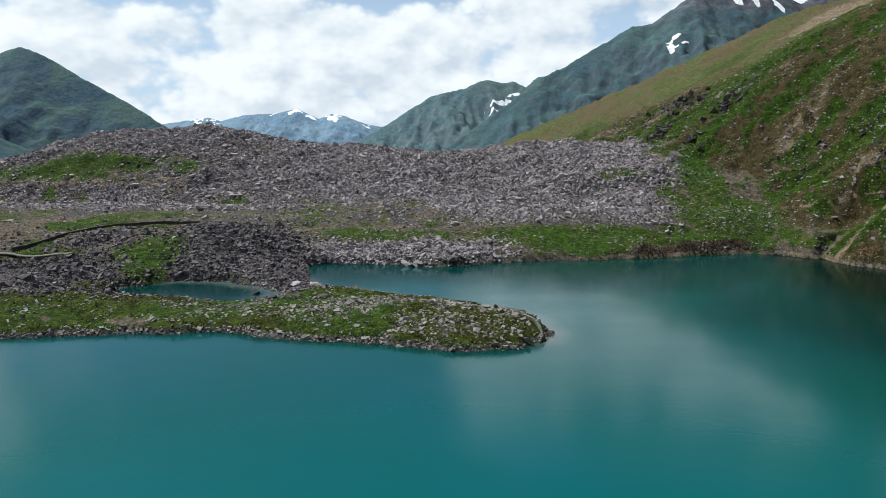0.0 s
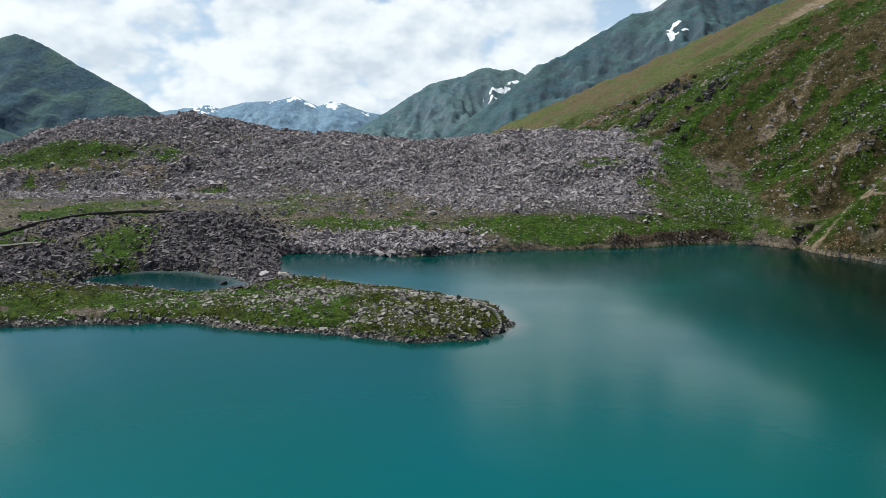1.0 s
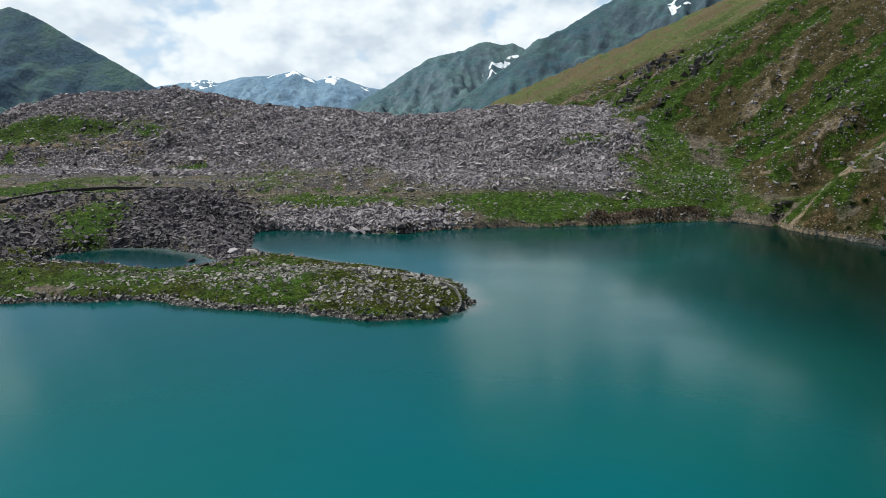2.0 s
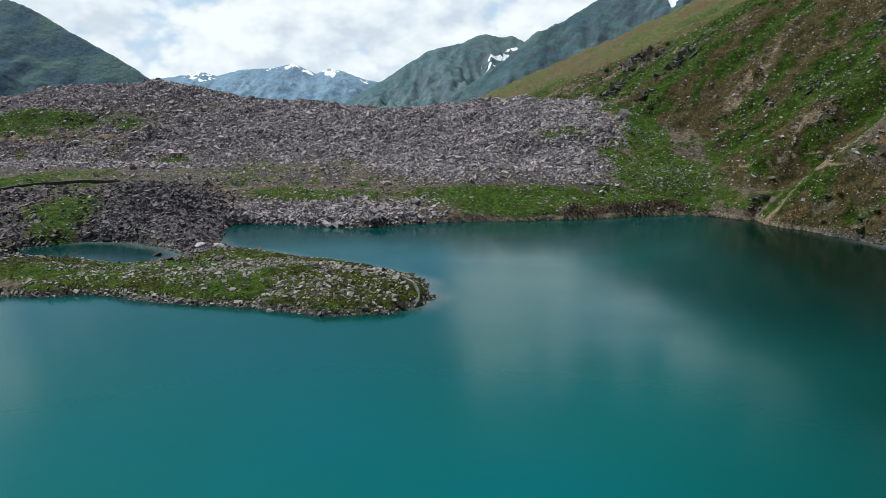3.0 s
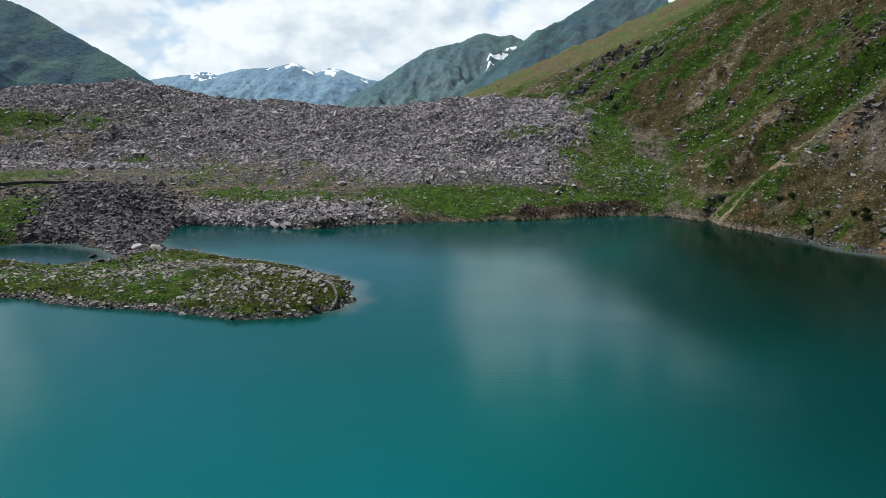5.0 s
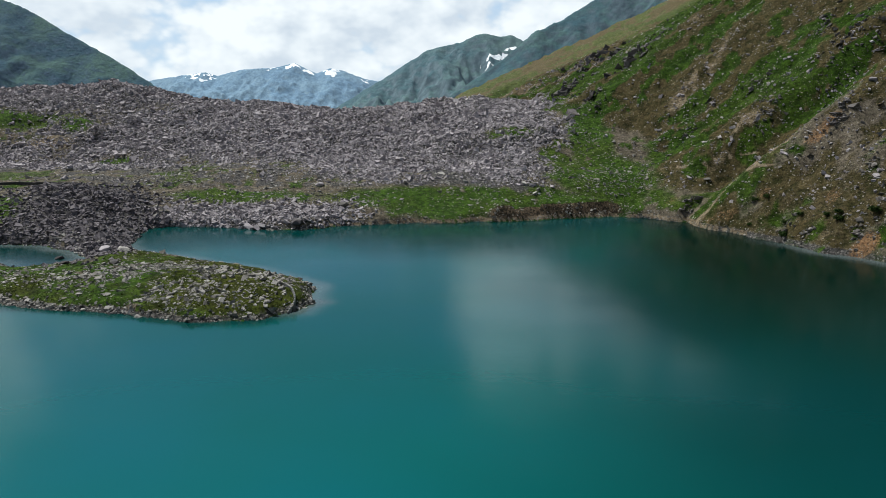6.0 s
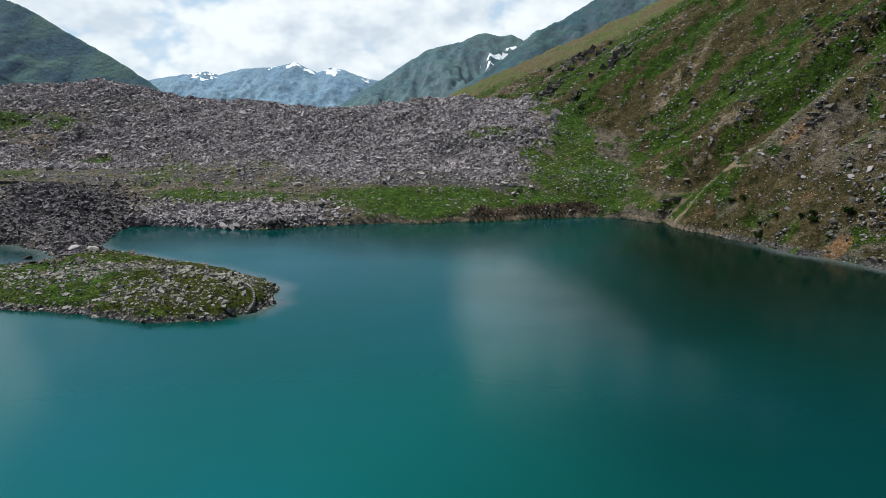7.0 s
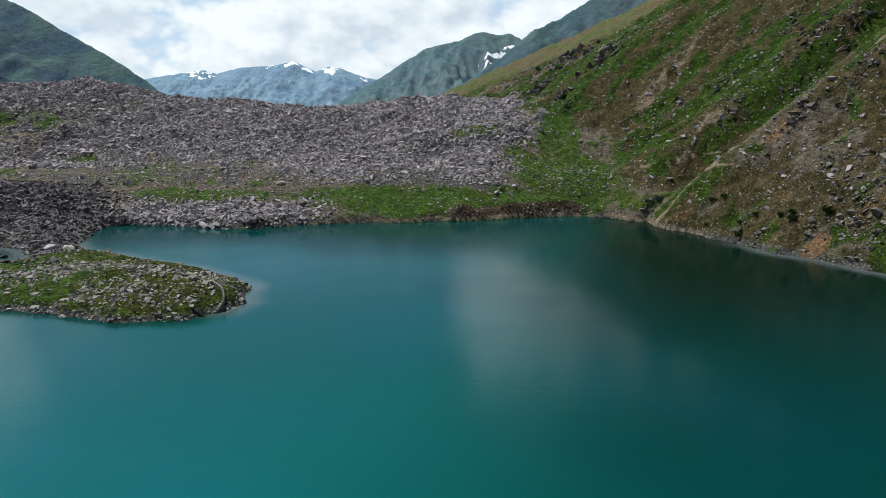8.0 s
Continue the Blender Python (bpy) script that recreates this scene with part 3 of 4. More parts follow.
painted_mirror = np.maximum.reduce([painted_mirror, 0.35 * smooth(wy, 40, 130), 0.7 * smooth(wy + 20 * fbm(wx / 40, wy / 40, 3, 16), 140, 200), 0.8 * (inside_distance(POND, wx, wy) < 0), 0.7 * smooth(wd, -5, -0.5) * (wy < 135)])      # dark reflection of the land put into the water colour, along shores and in the pond
lake = tagged(new("water", mesh_of("water", np.stack([wx, wy, np.zeros_like(wx)], -1).reshape(-1, 3), grid_faces(*wx.shape)[:, ::-1], WATER, True, (("depth", np.stack([shal, painted_mirror, weak_gloss], -1).reshape(-1, 3)),))),
              "calm teal green water of a mountain lake with soft ripples", "lake water", kind="structure")

# ---- mountains ----


def mountain(name, label, ridge, fall, size, detail, mat, seed, step, base=-190.0, snow=(), far=1.0):
    """A mountain from its crest line (x, y, z): slopes fall away on both sides, cut by gullies. fall: drop per metre."""
    ridge = np.array(ridge, float) * far + np.array([0, 0, EYE * (1 - far)])
    snow = [(a * far, b * far, c * far, d * far, e) for a, b, c, d, e in snow]
    side = (ridge[:, 2].max() - base) / fall * 1.1
    x0, x1 = ridge[:, 0].min() - size * 0.5, ridge[:, 0].max() + size * 0.5
    y0, y1 = ridge[:, 1].min() - side, min(ridge[:, 1].max() + size * 0.6, 4900)
    nx, ny = int((x1 - x0) / step) + 2, int((y1 - y0) / step) + 2
    x, y = np.meshgrid(np.linspace(x0, x1, nx), np.linspace(y0, y1, ny))
    wxx = x + size * 0.22 * fbm(x / size * 2.2, y / size * 2.2, 3, seed)
    wyy = y + size * 0.22 * fbm(x / size * 2.2, y / size * 2.2, 3, seed + 9)
    best = np.full(x.shape, 1e9)
    for a, b in zip(ridge[:-1], ridge[1:]):
        e = b - a
        t = np.clip(((x - a[0]) * e[0] + (y - a[1]) * e[1]) / (e[0] ** 2 + e[1] ** 2), 0, 1)
        best = np.minimum(best, np.hypot(x - a[0] - t * e[0], y - a[1] - t * e[1]))
    off = smooth(best, 0, size * 0.8)
    wxx, wyy = x + (wxx - x) * off, y + (wyy - y) * off
    z = np.full(x.shape, -1e9)
    for a, b in zip(ridge[:-1], ridge[1:]):
        e = b - a
        t = np.clip(((wxx - a[0]) * e[0] + (wyy - a[1]) * e[1]) / (e[0] ** 2 + e[1] ** 2), 0, 1)
        z = np.maximum(z, a[2] + t * e[2] - fall * np.hypot(wxx - a[0] - t * e[0], wyy - a[1] - t * e[1]))
    z -= 0.9 * np.maximum(y - np.interp(x, ridge[:, 0], ridge[:, 1]) - 15, 0)      # the far side falls away steeply
    grow = np.clip(best / size * 2.5, 0.06, 1) * smooth(z, base, base + 140)
    spurs = 0.6 * ridged((x + 0.3 * y) / size * 3.2, (y - 0.2 * x) / size * 0.9, 3, seed + 3) + 0.22 * ridged((x - 0.2 * y) / size * 9, (y + 0.2 * x) / size * 2.6, 4, seed + 13) - 0.9
    z += detail * grow * spurs + detail * 0.25 * (0.3 + grow) * fbm(x / size * 22, y / size * 22, 4, seed + 5)
    z = np.maximum(z, base)
    white = np.zeros(x.shape)
    for sx, sy, rx, ry, turn in snow:
        white = np.maximum(white, spot(x + rx * fbm(x / 30, y / 30, 3, seed + 21), y + rx * fbm(x / 30, y / 30, 3, seed + 22), sx, sy, rx, ry, turn))
    me = mesh_of(name, np.stack([x, y, z], -1).reshape(-1, 3), grid_faces(ny, nx)[:, ::-1], mat, True, (("snow", np.repeat(white.reshape(-1, 1), 3, 1)),))
    return tagged(new(name, me), label, "mountain", "mountains round the valley", "structure")


# Distance haze is put into these base colours, bluer and paler farther off.
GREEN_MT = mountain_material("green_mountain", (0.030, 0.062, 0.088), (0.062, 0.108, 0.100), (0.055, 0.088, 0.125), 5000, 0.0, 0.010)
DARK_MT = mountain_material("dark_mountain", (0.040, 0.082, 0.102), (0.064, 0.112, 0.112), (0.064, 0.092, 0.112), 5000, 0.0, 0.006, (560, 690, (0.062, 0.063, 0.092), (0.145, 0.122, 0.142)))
MID_MT = mountain_material("hazy_green_mountain", (0.058, 0.104, 0.122), (0.092, 0.145, 0.145), (0.105, 0.146, 0.168), 5000, 0.0, 0.005)
FAR_MT = mountain_material("haze_blue_mountain", (0.135, 0.215, 0.30), (0.17, 0.255, 0.33), (0.175, 0.255, 0.325), 5000, 0.0, 0.004)

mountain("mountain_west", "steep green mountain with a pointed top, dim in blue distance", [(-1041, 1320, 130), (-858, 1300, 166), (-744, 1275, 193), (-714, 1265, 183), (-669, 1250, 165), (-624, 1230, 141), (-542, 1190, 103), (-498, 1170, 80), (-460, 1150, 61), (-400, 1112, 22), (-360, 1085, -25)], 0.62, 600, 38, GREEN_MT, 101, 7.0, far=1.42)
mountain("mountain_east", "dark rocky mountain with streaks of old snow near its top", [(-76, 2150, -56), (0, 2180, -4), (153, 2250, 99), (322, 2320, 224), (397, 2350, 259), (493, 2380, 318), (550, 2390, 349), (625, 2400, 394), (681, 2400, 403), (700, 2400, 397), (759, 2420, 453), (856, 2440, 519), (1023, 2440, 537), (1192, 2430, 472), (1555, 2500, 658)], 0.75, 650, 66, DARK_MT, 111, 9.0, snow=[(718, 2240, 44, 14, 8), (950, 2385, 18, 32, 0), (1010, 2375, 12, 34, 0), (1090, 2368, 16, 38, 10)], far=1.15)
mountain("mountain_north", "green mountain greyed by painted haze, with a snow field below its summit", [(-427, 2900, -77), (-329, 2950, 3), (-274, 2950, 49), (-166, 3000, 122), (-54, 3000, 194), (17, 3000, 219), (87, 3000, 231), (151, 3000, 265), (205, 3000, 265), (250, 3000, 256), (293, 3010, 266), (349, 3020, 237), (413, 3150, 289), (542, 3200, 310)], 0.6, 520, 56, MID_MT, 121, 9.0, snow=[(222, 2868, 80, 20, 14), (300, 2930, 40, 16, 20)])
mountain("mountain_range", "far range painted blue grey for haze, with snow patches on its tops", [(-1994, 4300, 54), (-1683, 4300, 108), (-1508, 4280, 131), (-1409, 4280, 147), (-1335, 4280, 124), (-1166, 4250, 160), (-988, 4250, 170), (-869, 4250, 196), (-786, 4250, 157), (-743, 4250, 137), (-659, 4250, 167), (-585, 4250, 153), (-465, 4280, 107), (-373, 4280, 91), (-218, 4300, 64), (55, 4300, 30)], 0.5, 420, 26, FAR_MT, 131, 10.0, snow=[(-869, 4222, 55, 22, 0), (-645, 4205, 55, 40, 0), (-1409, 4258, 110, 20, 0), (-775, 4200, 26, 34, 30), (-1010, 4235, 50, 12, 0), (-470, 4262, 60, 12, 0)])
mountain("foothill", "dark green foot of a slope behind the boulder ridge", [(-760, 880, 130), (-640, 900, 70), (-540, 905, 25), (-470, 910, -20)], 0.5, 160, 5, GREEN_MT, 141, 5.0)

# ---- boulders ----
rng = np.random.default_rng(7)


def rock_template(points, flat=0.75):
    """An angular block: the hull of a few points, as arrays."""
    bm = bmesh.new()
    p = rng.normal(size=(points, 3))
    p /= np.linalg.norm(p, axis=1)[:, None] ** 0.75
    p *= np.array([1.0, 0.8, 0.62 * flat / 0.75]) * 0.55
    for v in p:
        bm.verts.new(v)
    bmesh.ops.convex_hull(bm, input=bm.verts)
    loose = [v for v in bm.verts if not v.link_faces]
    bmesh.ops.delete(bm, geom=loose, context="VERTS")
    bmesh.ops.triangulate(bm, faces=bm.faces)
    bmesh.ops.recalc_face_normals(bm, faces=bm.faces)
    bm.verts.index_update()
    v = np.array([q.co[:] for q in bm.verts])
    f = np.array([[q.index for q in face.verts] for face in bm.faces])
    bm.free()
    return v, f


CHIPS = [rock_template(9) for _ in range(14)]


def block_template():
    """A rough talus block: a box with its corners knocked about."""
    p = np.array([(a, b, c) for a in (-1, 1) for b in (-1, 1) for c in (-1, 1)], float) * (0.46, 0.37, 0.30) + rng.normal(0, 0.085, (8, 3))
    p[:, 0] += p[:, 2] * rng.normal(0, 0.35)
    f = np.array([(0, 1, 3), (0, 3, 2), (4, 6, 7), (4, 7, 5), (0, 4, 5), (0, 5, 1), (2, 3, 7), (2, 7, 6), (0, 2, 6), (0, 6, 4), (1, 5, 7), (1, 7, 3)])
    return p, f


SHARDS = [block_template() for _ in range(16)]
BLOCKS = [rock_template(22) for _ in range(12)]


def turns(n, tilt):
    """n random turns: any heading, tipped by up to about tilt."""
    a, b, c = rng.uniform(0, 2 * math.pi, n), rng.normal(0, tilt, n), rng.normal(0, tilt, n)
    ca, sa, cb, sb, cc, sc = np.cos(a), np.sin(a), np.cos(b), np.sin(b), np.cos(c), np.sin(c)
    o, i = np.zeros(n), np.ones(n)
    rz = np.stack([np.stack([ca, -sa, o], -1), np.stack([sa, ca, o], -1), np.stack([o, o, i], -1)], 1)
    rx = np.stack([np.stack([i, o, o], -1), np.stack([o, cb, -sb], -1), np.stack([o, sb, cb], -1)], 1)
    ry = np.stack([np.stack([cc, o, sc], -1), np.stack([o, i, o], -1), np.stack([-sc, o, cc], -1)], 1)
    return rz @ rx @ ry


def heap(name, label, category, x, y, size, mat, templates=CHIPS, sink=0.18, tilt=0.35, stretch=0.25, kind="stuff"):
    """Many stones on the ground as one mesh."""
    z = height(x, y) - sink * size
    verts, faces, base = [], [], 0
    which = rng.integers(0, len(templates), len(x))
    for k, (v, f) in enumerate(templates):
        sel = np.nonzero(which == k)[0]
        if not len(sel):
            continue
        grow = size[sel][:, None] * np.exp(rng.normal(0, stretch, (len(sel), 3)))
        p = np.einsum("nij,nkj->nki", turns(len(sel), tilt), v[None] * grow[:, None, :])
        p += np.stack([x[sel], y[sel], z[sel]], -1)[:, None, :]
        verts.append(p.reshape(-1, 3))
        faces.append((f[None] + base + np.arange(len(sel))[:, None, None] * len(v)).reshape(-1, 3))
        base += len(sel) * len(v)
    ob = new(name, mesh_of(name, np.concatenate(verts), np.concatenate(faces), mat))
    return tagged(ob, label, category, kind=kind)


def scatter(n, x0, x1, y0, y1, density):
    x, y = rng.uniform(x0, x1, n), rng.uniform(y0, y1, n)
    keep = rng.uniform(0, 1, n) < density(x, y)
    return x[keep], y[keep]


def sizes(n, mid, spread, top):
    return np.minimum(mid * np.exp(rng.normal(0, spread, n)), top)


def in_moraine(x, y):
    crest_y = np.interp(x, [-400, -207, -150, -110, -65, -18, 20, 78, 140], [290, 330, 352, 358, 340, 343, 338, 326, 320])
    return boulders_at(x, y, shore_distance(x, y)) * (y > 232) * (y < crest_y + 7)


x, y = scatter(165000, -222, 105, 234, 366, in_moraine)
heap("moraine_boulders", "countless angular mauve grey boulders heaped on a ridge", "boulder field", x, y, sizes(len(x), 0.60, 0.44, 2.3), GREY_ROCK, SHARDS, 0.12, 0.5)


def by_water(x, y):
    return boulders_at(x, y, shore_distance(x, y)) * (y <= 232)


x, y = scatter(60000, -150, 25, 145, 232, by_water)
east = (x + 6 * fbm(x / 5, y / 5, 3, 57) > -37) & (y > 194)
heap("lakeside_boulders", "mauve angular boulders piled round the pond, dark with painted cloud shade", "boulder field", x[~east], y[~east], sizes(np.count_nonzero(~east), 0.60, 0.46, 2.0), CLOUD_SHADED_ROCK, SHARDS, 0.12, 0.5)
heap("bay_boulders", "grey angular boulders heaped along the bay's shore", "boulder field", x[east], y[east], sizes(np.count_nonzero(east), 0.64, 0.46, 2.2), GREY_ROCK, SHARDS, 0.12, 0.5)


def on_terrace(x, y):
    d = shore_distance(x, y)
    return (1 - boulders_at(x, y, d)) * (d > 1) * (hill(x, y) < 14) * (0.25 + 0.9 * smooth(fbm(x / 12, y / 12, 3, 71), -0.1, 0.3)) * (1 - 0.75 * spot(x, y, 50, 226, 45, 10)) * np.where(x < -62, 0.28, 1.0)


x, y = scatter(48000, -200, 115, 178, 290, on_terrace)
heap("terrace_stones", "loose grey stones scattered over thin grass", "stones", x, y, sizes(len(x), 0.42, 0.5, 2.2), PALE_ROCK, SHARDS)


def on_hill(x, y):
    h = hill(x, y)
    return (h > 8) * (shore_distance(x, y) > 1.0) * (0.07 + 0.6 * hill_rubble(x, y) + 0.25 * (y < 214))


x, y = scatter(18000, 60, 330, 140, 420, on_hill)
heap("hillside_stones", "pale and grey stones strewn down a steep grassy hillside", "stones", x, y, sizes(len(x), 0.46, 0.45, 1.5), PALE_ROCK)


def along_shore(x, y):
    d = shore_distance(x, y)
    return np.exp(-((d - 0.7) / 1.0) ** 2)


x, y = scatter(110000, -130, 175, 115, 228, along_shore)
heap("shore_stones", "small pale stones washed along the waterline", "stones", x, y, sizes(len(x), 0.36, 0.4, 1.2), PALE_ROCK)


def on_peninsula(x, y):
    d = shore_distance(x, y)
    return (d > 0.4) * (0.03 + 0.97 * stone_patches(x, y, d)) * (y < 178)


x, y = scatter(29000, -120, 25, 118, 176, on_peninsula)
heap("peninsula_stones", "small pale stones lying in short grass", "stones", x, y, sizes(len(x), 0.42, 0.45, 1.4), PALE_ROCK, SHARDS)

x, y = scatter(1500, -45, 20, 201, 226, lambda x, y: spot(x, y, -14, 211, 30, 9) * (shore_distance(x, y) > 0.3))
heap("shore_blocks", "large angular grey blocks stacked at the far shore", "boulder field", x, y, sizes(len(x), 1.1, 0.42, 2.6), GREY_ROCK, CHIPS, 0.1, 0.5, 0.3)
x, y = scatter(700, -85, -36, 172, 224, lambda x, y: np.maximum(spot(x, y, -58, 204, 20, 20), spot(x, y, -43, 184, 9, 12)) * (shore_distance(x, y) > 0.3))
heap("hump_blocks", "large mauve blocks lying on a boulder heap, dark with painted cloud shade", "boulder field", x, y, sizes(len(x), 0.95, 0.4, 2.1), CLOUD_SHADED_ROCK, BLOCKS, 0.1, 0.45)

x, y = scatter(46000, 75, 260, 140, 360, on_hill)
heap("hillside_rubble", "small grey rubble scattered over heath and turf", "stones", x, y, sizes(len(x), 0.4, 0.5, 1.6), GREY_ROCK, SHARDS, 0.12)

# crags on the hillside
CRAGS = [(112, 344, 14, 6, 46), (117, 334, 12, 6, 42), (97, 317, 11, 4, 26), (102, 297, 7, 2.5, 16), (125, 309, 14, 4, 38), (105, 290, 3, 2, 8), (152, 256, 5, 2.5, 18),
         (150, 244, 3, 2, 10), (149, 236, 5, 2.2, 16), (175, 259, 6, 3, 22), (177, 245, 11, 5, 40), (186, 242, 11, 5, 44), (165, 231, 6, 2.5, 18), (154, 204, 4, 1.6, 22), (172, 204, 7, 2.5, 30),
         (120, 219, 3, 2, 16), (129, 254, 3, 1.5, 8), (138, 261, 3, 1.5, 8), (121, 248, 3, 1.5, 8)]
CRAG_MESHES = [mesh_of("rock", v, f, DARK_ROCK) for v, f in CHIPS]
SLAB_MESHES = [mesh_of("rock", v, f, SPUR_ROCK) for v, f in CHIPS[6:] + BLOCKS[4:8]]


def outcrop(label, group, meshes, cx, cy, rx, ry, count, mid, top, sink=0.25):
    """Jagged rocks standing together, broken out of one slope."""
    thing = tagged(new("rock_outcrop"), label, "rock outcrop", group)
    thing.location = (cx, cy, float(height(np.array([cx * 1.0]), np.array([cy * 1.0]))[0]))
    u, v = rng.normal(0, 0.5, count), rng.normal(0, 0.5, count)
    x, y = cx + u * rx * 1.05 - v * ry * 0.5, cy + u * rx * 0.6 + v * ry
    size = sizes(count, mid, 0.4, top)
    z = height(x, y) - sink * size
    for i in range(count):
        ob = new("rock", meshes[int(rng.integers(0, len(meshes)))])
        ob.parent = thing
        grow = size[i] * np.exp(rng.normal(0, 0.3, 3))
        ob.matrix_basis = Matrix.Translation((x[i] - cx, y[i] - cy, z[i] - thing.location.z)) @ pose(0, 0, 0, rng.normal(-18, 16), rng.normal(20, 16), rng.normal(30, 25)) @ Matrix.Diagonal((*grow, 1))


for cx, cy, rx, ry, count in CRAGS:
    outcrop("dark jagged rock outcrop breaking through the grass", "crags on the hillside", CRAG_MESHES, cx, cy, rx, ry, int(count * 3.2), 2.6 if cy > 295 else 1.15, 5.5 if cy > 295 else 2.8, 0.36)
x, y = scatter(900, 112, 190, 150, 216, lambda x, y: (shore_distance(x, y) > 0.6) * (hill(x, y) < 40) * smooth(fbm(x / 11, y / 11, 3, 91), 0.0, 0.25))
heap("spur_rocks", "broken grey rock ribs on a steep earthy spur", "rocks", x, y, sizes(len(x), 0.8, 0.45, 1.8), SPUR_ROCK, CHIPS, 0.3, 0.4, 0.35)

SLABS = [(156, 171, 6, 4, 60), (156, 180, 4, 2.5, 26), (154, 163, 4, 2.5, 36), (153, 187, 4, 2, 18), (135, 189, 3, 2, 20), (137, 182, 3, 2, 18), (147, 175, 3, 2, 18), (165, 176, 6, 4, 40)]
for cx, cy, rx, ry, count in SLABS:
    outcrop("grey fractured rock slabs on an earthy spur", "slabs on the spur", SLAB_MESHES, cx, cy, rx, ry, int(count * 2.4), 0.95, 2.2, 0.42)

# single boulders on the peninsula
block_meshes = [mesh_of("boulder", v, f, PALE_ROCK) for v, f in BLOCKS]
x, y = scatter(3600, -85, 24, 118, 176, lambda x, y: (shore_distance(x, y) > 0.2) * (0.04 + 0.6 * stone_patches(x, y, shore_distance(x, y))))
x, y = x[:300], y[:300]
size = sizes(len(x), 0.95, 0.3, 2.1)
z = height(x, y) - 0.15 * size
for i in range(len(x)):
    ob = new("boulder", block_meshes[i % len(block_meshes)])
    ob.matrix_world = pose(x[i], y[i], z[i], rng.normal(0, 14), rng.normal(0, 14), rng.uniform(0, 360)) @ Matrix.Diagonal((size[i], size[i] * rng.uniform(0.7, 1.1), size[i] * rng.uniform(0.7, 1.1), 1))
    tagged(ob, "flat grey slab of rock at the water's edge" if size[i] > 1.5 else "pale grey angular boulder in short grass", "boulder", "boulders on the peninsula")

# boulders that stand out
MARKED = [(-2, 160.3, 4.2, 0.35, "flat pale slab lying in the shallows", PALE_ROCK), (18.7, 141.3, 1.3, 1.0, "dark boulder in the water off the peninsula's tip", DARK_ROCK),
          (-36.4, 170.5, 3.0, 0.9, "large grey boulder between pond and lake", GREY_ROCK), (-31.6, 170, 2.8, 0.7, "smooth pale boulder at the bay's edge", PALE_ROCK),
          (-45.5, 166.5, 2.2, 0.9, "dark boulder standing in the pond", DARK_ROCK), (-39, 157, 2.0, 0.8, "dark boulder in short grass", DARK_ROCK),
          (-27, 155.5, 2.4, 0.7, "dark grey boulder among small stones", DARK_ROCK), (4, 235, 2.6, 0.8, "lone grey boulder on the stony terrace", GREY_ROCK),
          (14.3, 217.5, 2.8, 0.7, "pale block above the far shore", PALE_ROCK), (3, 204, 3.6, 0.8, "dark block leaning into the lake", DARK_ROCK),
          (130, 250, 1.7, 0.7, "pale stone on the steep grass slope", PALE_ROCK), (130.7, 240.5, 1.9, 0.7, "pale stone on the steep grass slope", PALE_ROCK),
          (119, 255, 1.4, 0.7, "pale stone on the steep grass slope", PALE_ROCK), (117, 218, 1.5, 0.6, "pale stone above the waterline", PALE_ROCK), (128, 228, 2.6, 0.4, "flat grey slab on the hillside", PALE_ROCK)]
for i, (bx, by, wide, flat, label, mat) in enumerate(MARKED):
    v, f = BLOCKS[i % len(BLOCKS)]
    ob = new("boulder", mesh_of("boulder", v, f, mat))
    ob.matrix_world = pose(bx, by, max(float(height(np.array([bx * 1.0]), np.array([by * 1.0]))[0]), -0.3) + 0.12 * wide * flat, 4, -5, 50 * i) @ Matrix.Diagonal((wide, wide, wide * flat, 1))
    tagged(ob, label, "boulder")

# ---- wall and road ----


def part(name, bm, mat, parent, label=""):
    me = bpy.data.meshes.new(name)
    bm.to_mesh(me)
    bm.free()
    me.materials.append(mat)
    ob = new(name, me)
    ob.parent = parent
    return tagged(ob, label)


def along(points, step):
    """Evenly spaced places and headings on a smooth line through points."""
    p = np.array(points, float)
    t = np.concatenate([[0], np.cumsum(np.hypot(*np.diff(p, axis=0).T))])
    s = np.arange(0, t[-1], step)
    q = np.stack([np.interp(s, t, p[:, i]) for i in (0, 1)], -1)
    for _ in range(6):
        q[1:-1] = (q[:-2] + 2 * q[1:-1] + q[2:]) / 4
    g = np.gradient(q, axis=0)
    return q, np.degrees(np.arctan2(g[:, 1], g[:, 0]))


def wall_block(length, depth, tall):
    bm = bmesh.new()
    bmesh.ops.create_cube(bm, size=1.0)
    for v in bm.verts:
        v.co.x, v.co.y, v.co.z = v.co.x * length, v.co.y * depth, (v.co.z + 0.5) * tall
    bmesh.ops.bevel(bm, geom=list(bm.edges), offset=0.05, segments=1, affect="EDGES")
    return bm


def stone_wall(name, label, points, step, tall, mat, thick):
    wall = tagged(new(name), label, "wall")
    q, head = along(points, step)
    wall.location = (q[0][0], q[0][1], 0)
    z = height(q[:, 0], q[:, 1])
    for _ in range(16):
        z[1:-1] = (z[:-2] + 2 * z[1:-1] + z[2:]) / 4
    first = part("stone", wall_block(step * 1.12, thick, tall), mat, wall)
    for i in range(len(q)):
        ob = first if i == 0 else new("stone", first.data)
        ob.parent = wall
        ob.matrix_basis = Matrix.Translation((-q[0][0], -q[0][1], 0)) @ pose(q[i][0], q[i][1], z[i] - 0.3, 0, 0, head[i]) @ Matrix.Diagonal((1, 1 + rng.uniform(-0.1, 0.1), 1 + rng.uniform(-0.06, 0.06), 1))
    return wall


stone_wall("roadside_wall", "dark dry stone wall curving beside the track", WALL_LINE, 1.2, 1.15, WALL_STONE, 0.6)
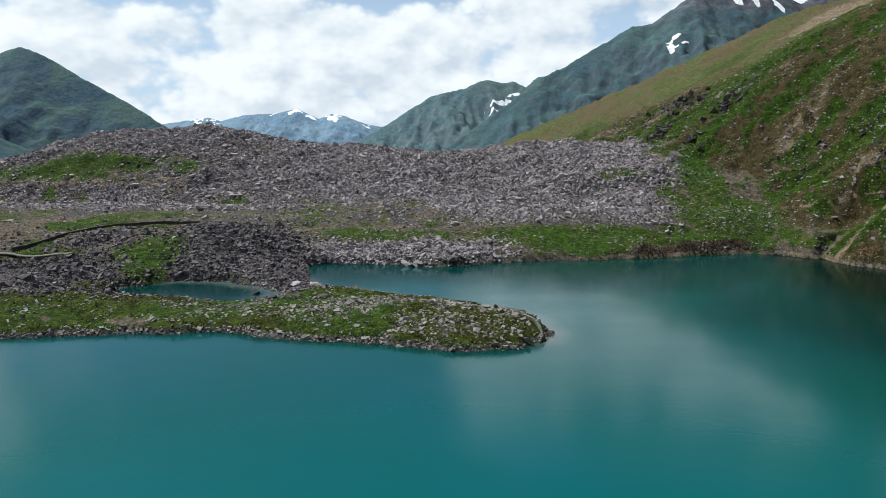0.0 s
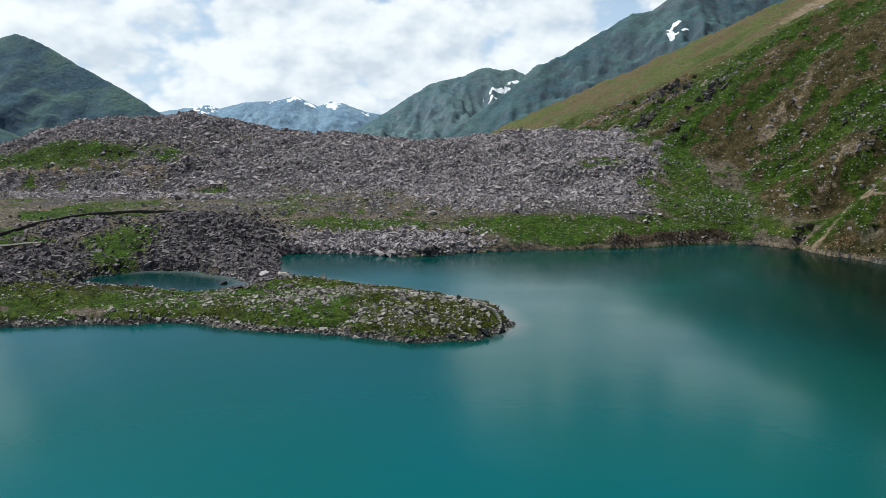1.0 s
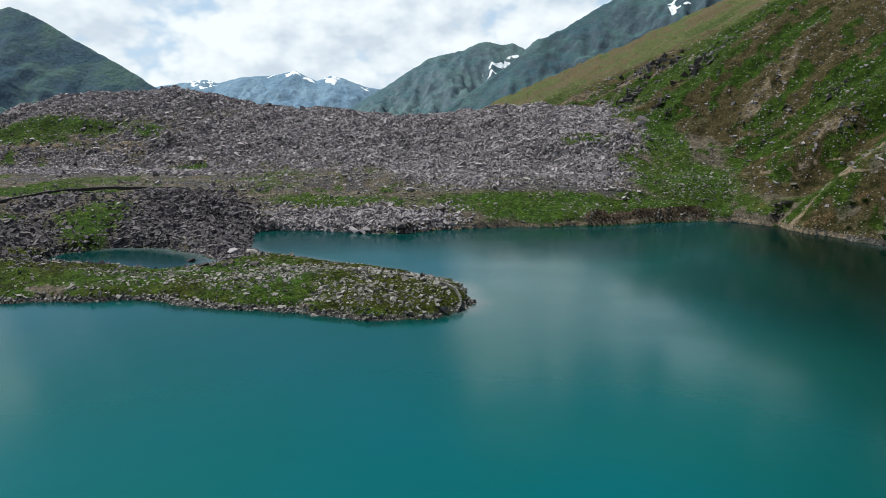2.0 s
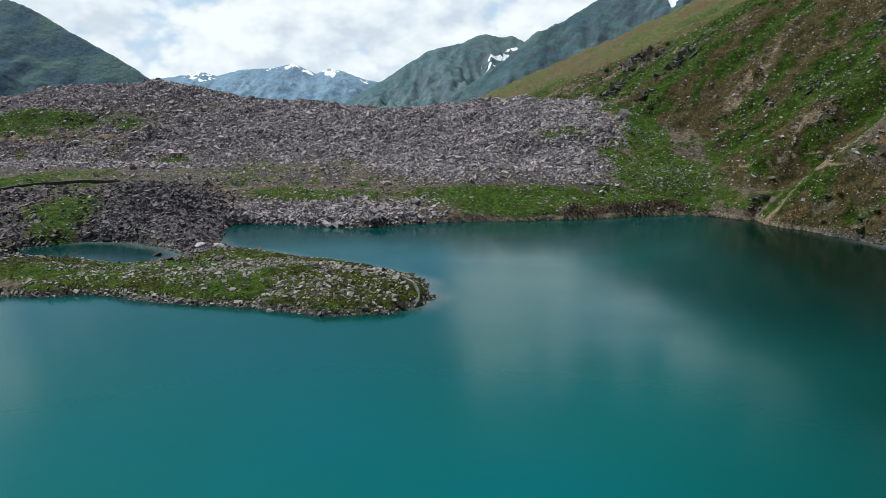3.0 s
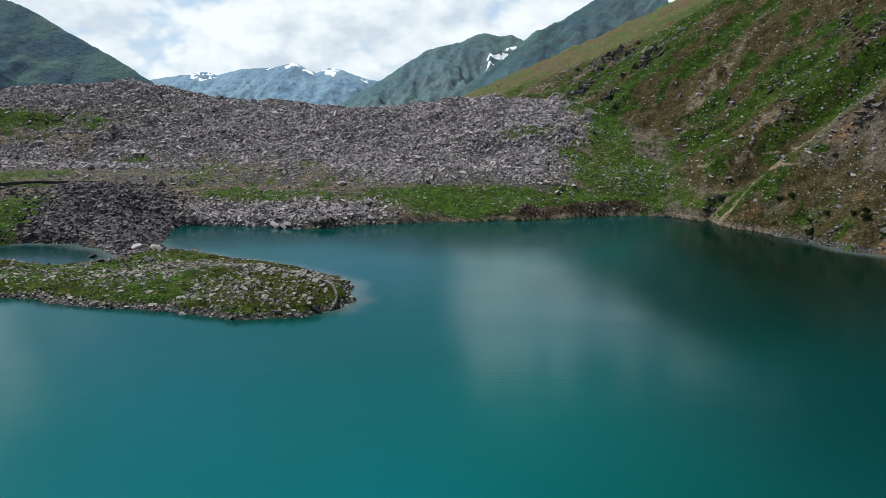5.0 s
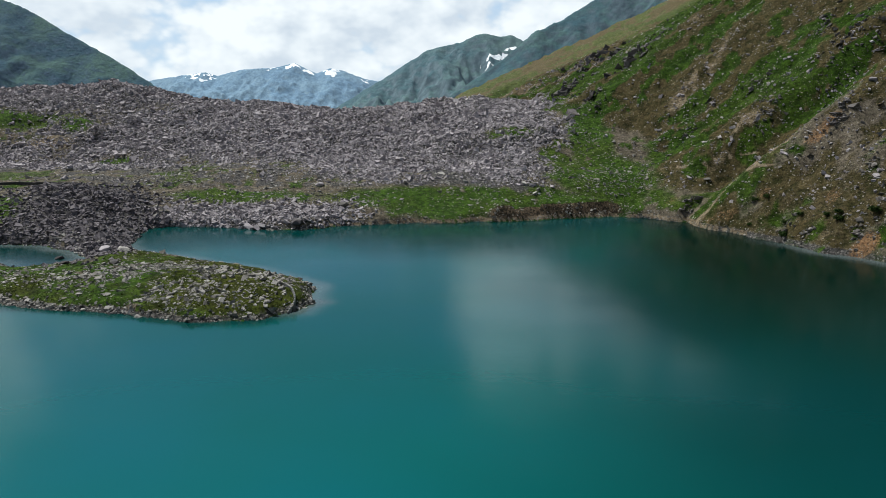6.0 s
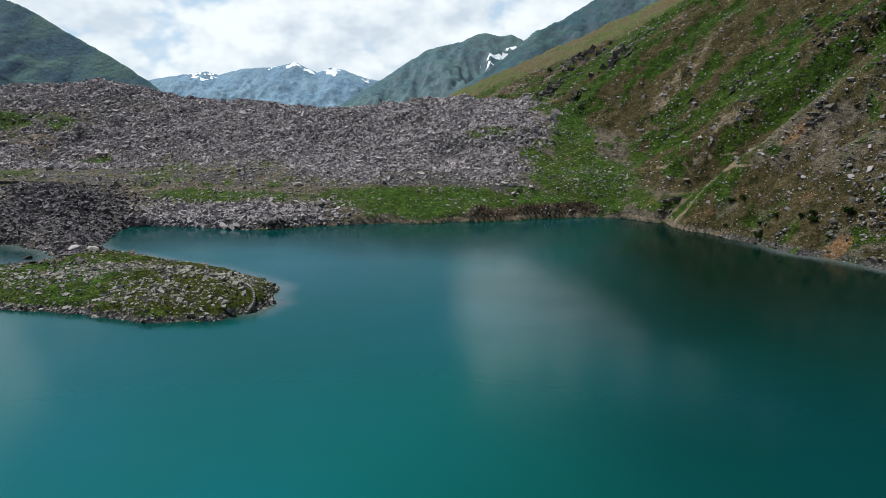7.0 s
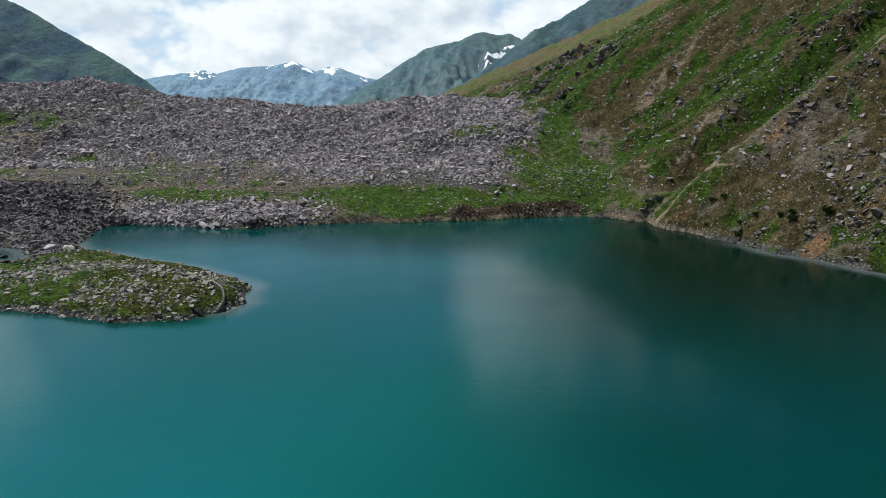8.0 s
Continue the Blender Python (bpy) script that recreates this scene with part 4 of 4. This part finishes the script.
stone_wall("low_wall", "short low pale concrete wall at the peninsula's tip", [(15.6, 133.5), (17.8, 131.2), (18.9, 128.2), (17.9, 125.6)], 0.6, 1.05, CONCRETE, 0.3)

q, head = along(ROAD_LINE, 1.5)
ribbon = []
for (cx, cy), a in zip(q, head):
    c, s = math.cos(radians(a + 90)), math.sin(radians(a + 90))
    for k in (-1.6, -0.8, 0, 0.8, 1.6):
        ribbon.append((cx + c * k, cy + s * k))
ribbon = np.array(ribbon)
rz = height(ribbon[:, 0], ribbon[:, 1]).reshape(-1, 5)
rz = np.repeat(rz.mean(1, keepdims=True), 5, 1) + 0.05
road = new("road", mesh_of("road", np.column_stack([ribbon, rz.ravel()]), grid_faces(len(q), 5), GRAVEL, True))
thick = road.modifiers.new("thickness", "SOLIDIFY")
thick.thickness, thick.offset = 0.3, -0.6
tagged(road, "pale gravel track curving between boulders", "road", kind="structure")

# ---- turf and shrubs ----
BLADES = rock_material("turf_blades", (0.024, 0.038, 0.005), (0.060, 0.074, 0.010), (0.044, 0.048, 0.009))


def tufts(name, label, x, y, size):
    """Short leaning spikes of grass, four blades to a tuft, as one mesh."""
    z = height(x, y)
    n = len(x)
    spread = rng.uniform(-1, 1, (n, 4, 2)) * size[:, None, None] * 0.7
    foot = np.stack([x, y], -1)[:, None, :] + spread * 0.6
    side = rng.normal(0, 1, (n, 4, 2))
    side /= np.linalg.norm(side, axis=-1, keepdims=True)
    wide = side * size[:, None, None] * 0.28
    low = np.repeat((z - 0.05)[:, None, None], 4, 1)
    tip = np.concatenate([foot + spread, low + size[:, None, None] * rng.uniform(0.5, 1.1, (n, 4, 1))], -1)
    tri = np.stack([np.concatenate([foot - wide, low], -1), np.concatenate([foot + wide, low], -1), tip], 2)
    return tagged(new(name, mesh_of(name, tri.reshape(-1, 3), np.arange(n * 12).reshape(-1, 3), BLADES)), label, "grass", kind="stuff")


def grassy(x, y):
    d = shore_distance(x, y)
    return (d > 1.2) * (1 - stone_patches(x, y, d)) * smooth(fbm(x / 5, y / 5, 3, 87), -0.3, 0.2)


x, y = scatter(16000, -90, 24, 118, 172, grassy)
tufts("peninsula_grass", "short olive green turf with small tufts", x, y, rng.uniform(0.15, 0.34, len(x)))
x, y = scatter(4000, 5, 118, 212, 262, lambda x, y: np.maximum(spot(x, y, 52, 225, 50, 13), spot(x, y, 98, 240, 18, 18)) * (shore_distance(x, y) > 4))
tufts("meadow_grass", "lush dark green meadow grass on the far bank", x, y, rng.uniform(0.15, 0.3, len(x)))


def shrub_mesh():
    """A low bush: many small leaves on a lumpy dome."""
    n = 420
    lump = rng.normal(0, 1, (7, 3)) * (0.35, 0.35, 0.12) + (0, 0, 0.32)
    p = lump[rng.integers(0, 7, n)] + rng.normal(0, 0.17, (n, 3))
    p[:, 2] = np.abs(p[:, 2])
    a, b = rng.normal(0, 0.075, (n, 3)), rng.normal(0, 0.075, (n, 3))
    return mesh_of("foliage", np.stack([p - a, p + b, p + a, p - b], 1).reshape(-1, 3), np.arange(n * 4).reshape(-1, 4), SHRUB)


SHRUB = rock_material("shrub_leaves", (0.012, 0.026, 0.006), (0.045, 0.072, 0.016), (0.028, 0.044, 0.010))


def stem_mesh():
    bm = bmesh.new()
    bmesh.ops.create_cone(bm, cap_ends=True, segments=6, radius1=0.07, radius2=0.03, depth=0.5, matrix=pose(0, 0, 0.15))
    me = bpy.data.meshes.new("stem")
    bm.to_mesh(me)
    bm.free()
    me.materials.append(DARK_ROCK)
    return me


shrub = tagged(new("shrub"), "low dark green shrub on bare earthy slope", "shrub", "shrubs on the spur")
for label, me in (("foliage", shrub_mesh()), ("stem", stem_mesh())):
    new(label, me).parent = shrub
SHRUBS = [(135.5, 190.5), (129, 196.5), (138.5, 188), (142.5, 183), (144.5, 181.5), (134, 199), (131.5, 200.5), (144, 179.5), (134.2, 187.2), (150, 176)]
for i, (sx, sy) in enumerate(SHRUBS):
    m = pose(sx, sy, float(height(np.array([sx]), np.array([sy]))[0]) - 0.05, 0, 0, 77 * i)
    if i == 0:
        shrub.matrix_basis = m
    else:
        ob = copy_thing(shrub, m)
        ob.scale = (0.8 + 0.09 * i,) * 3
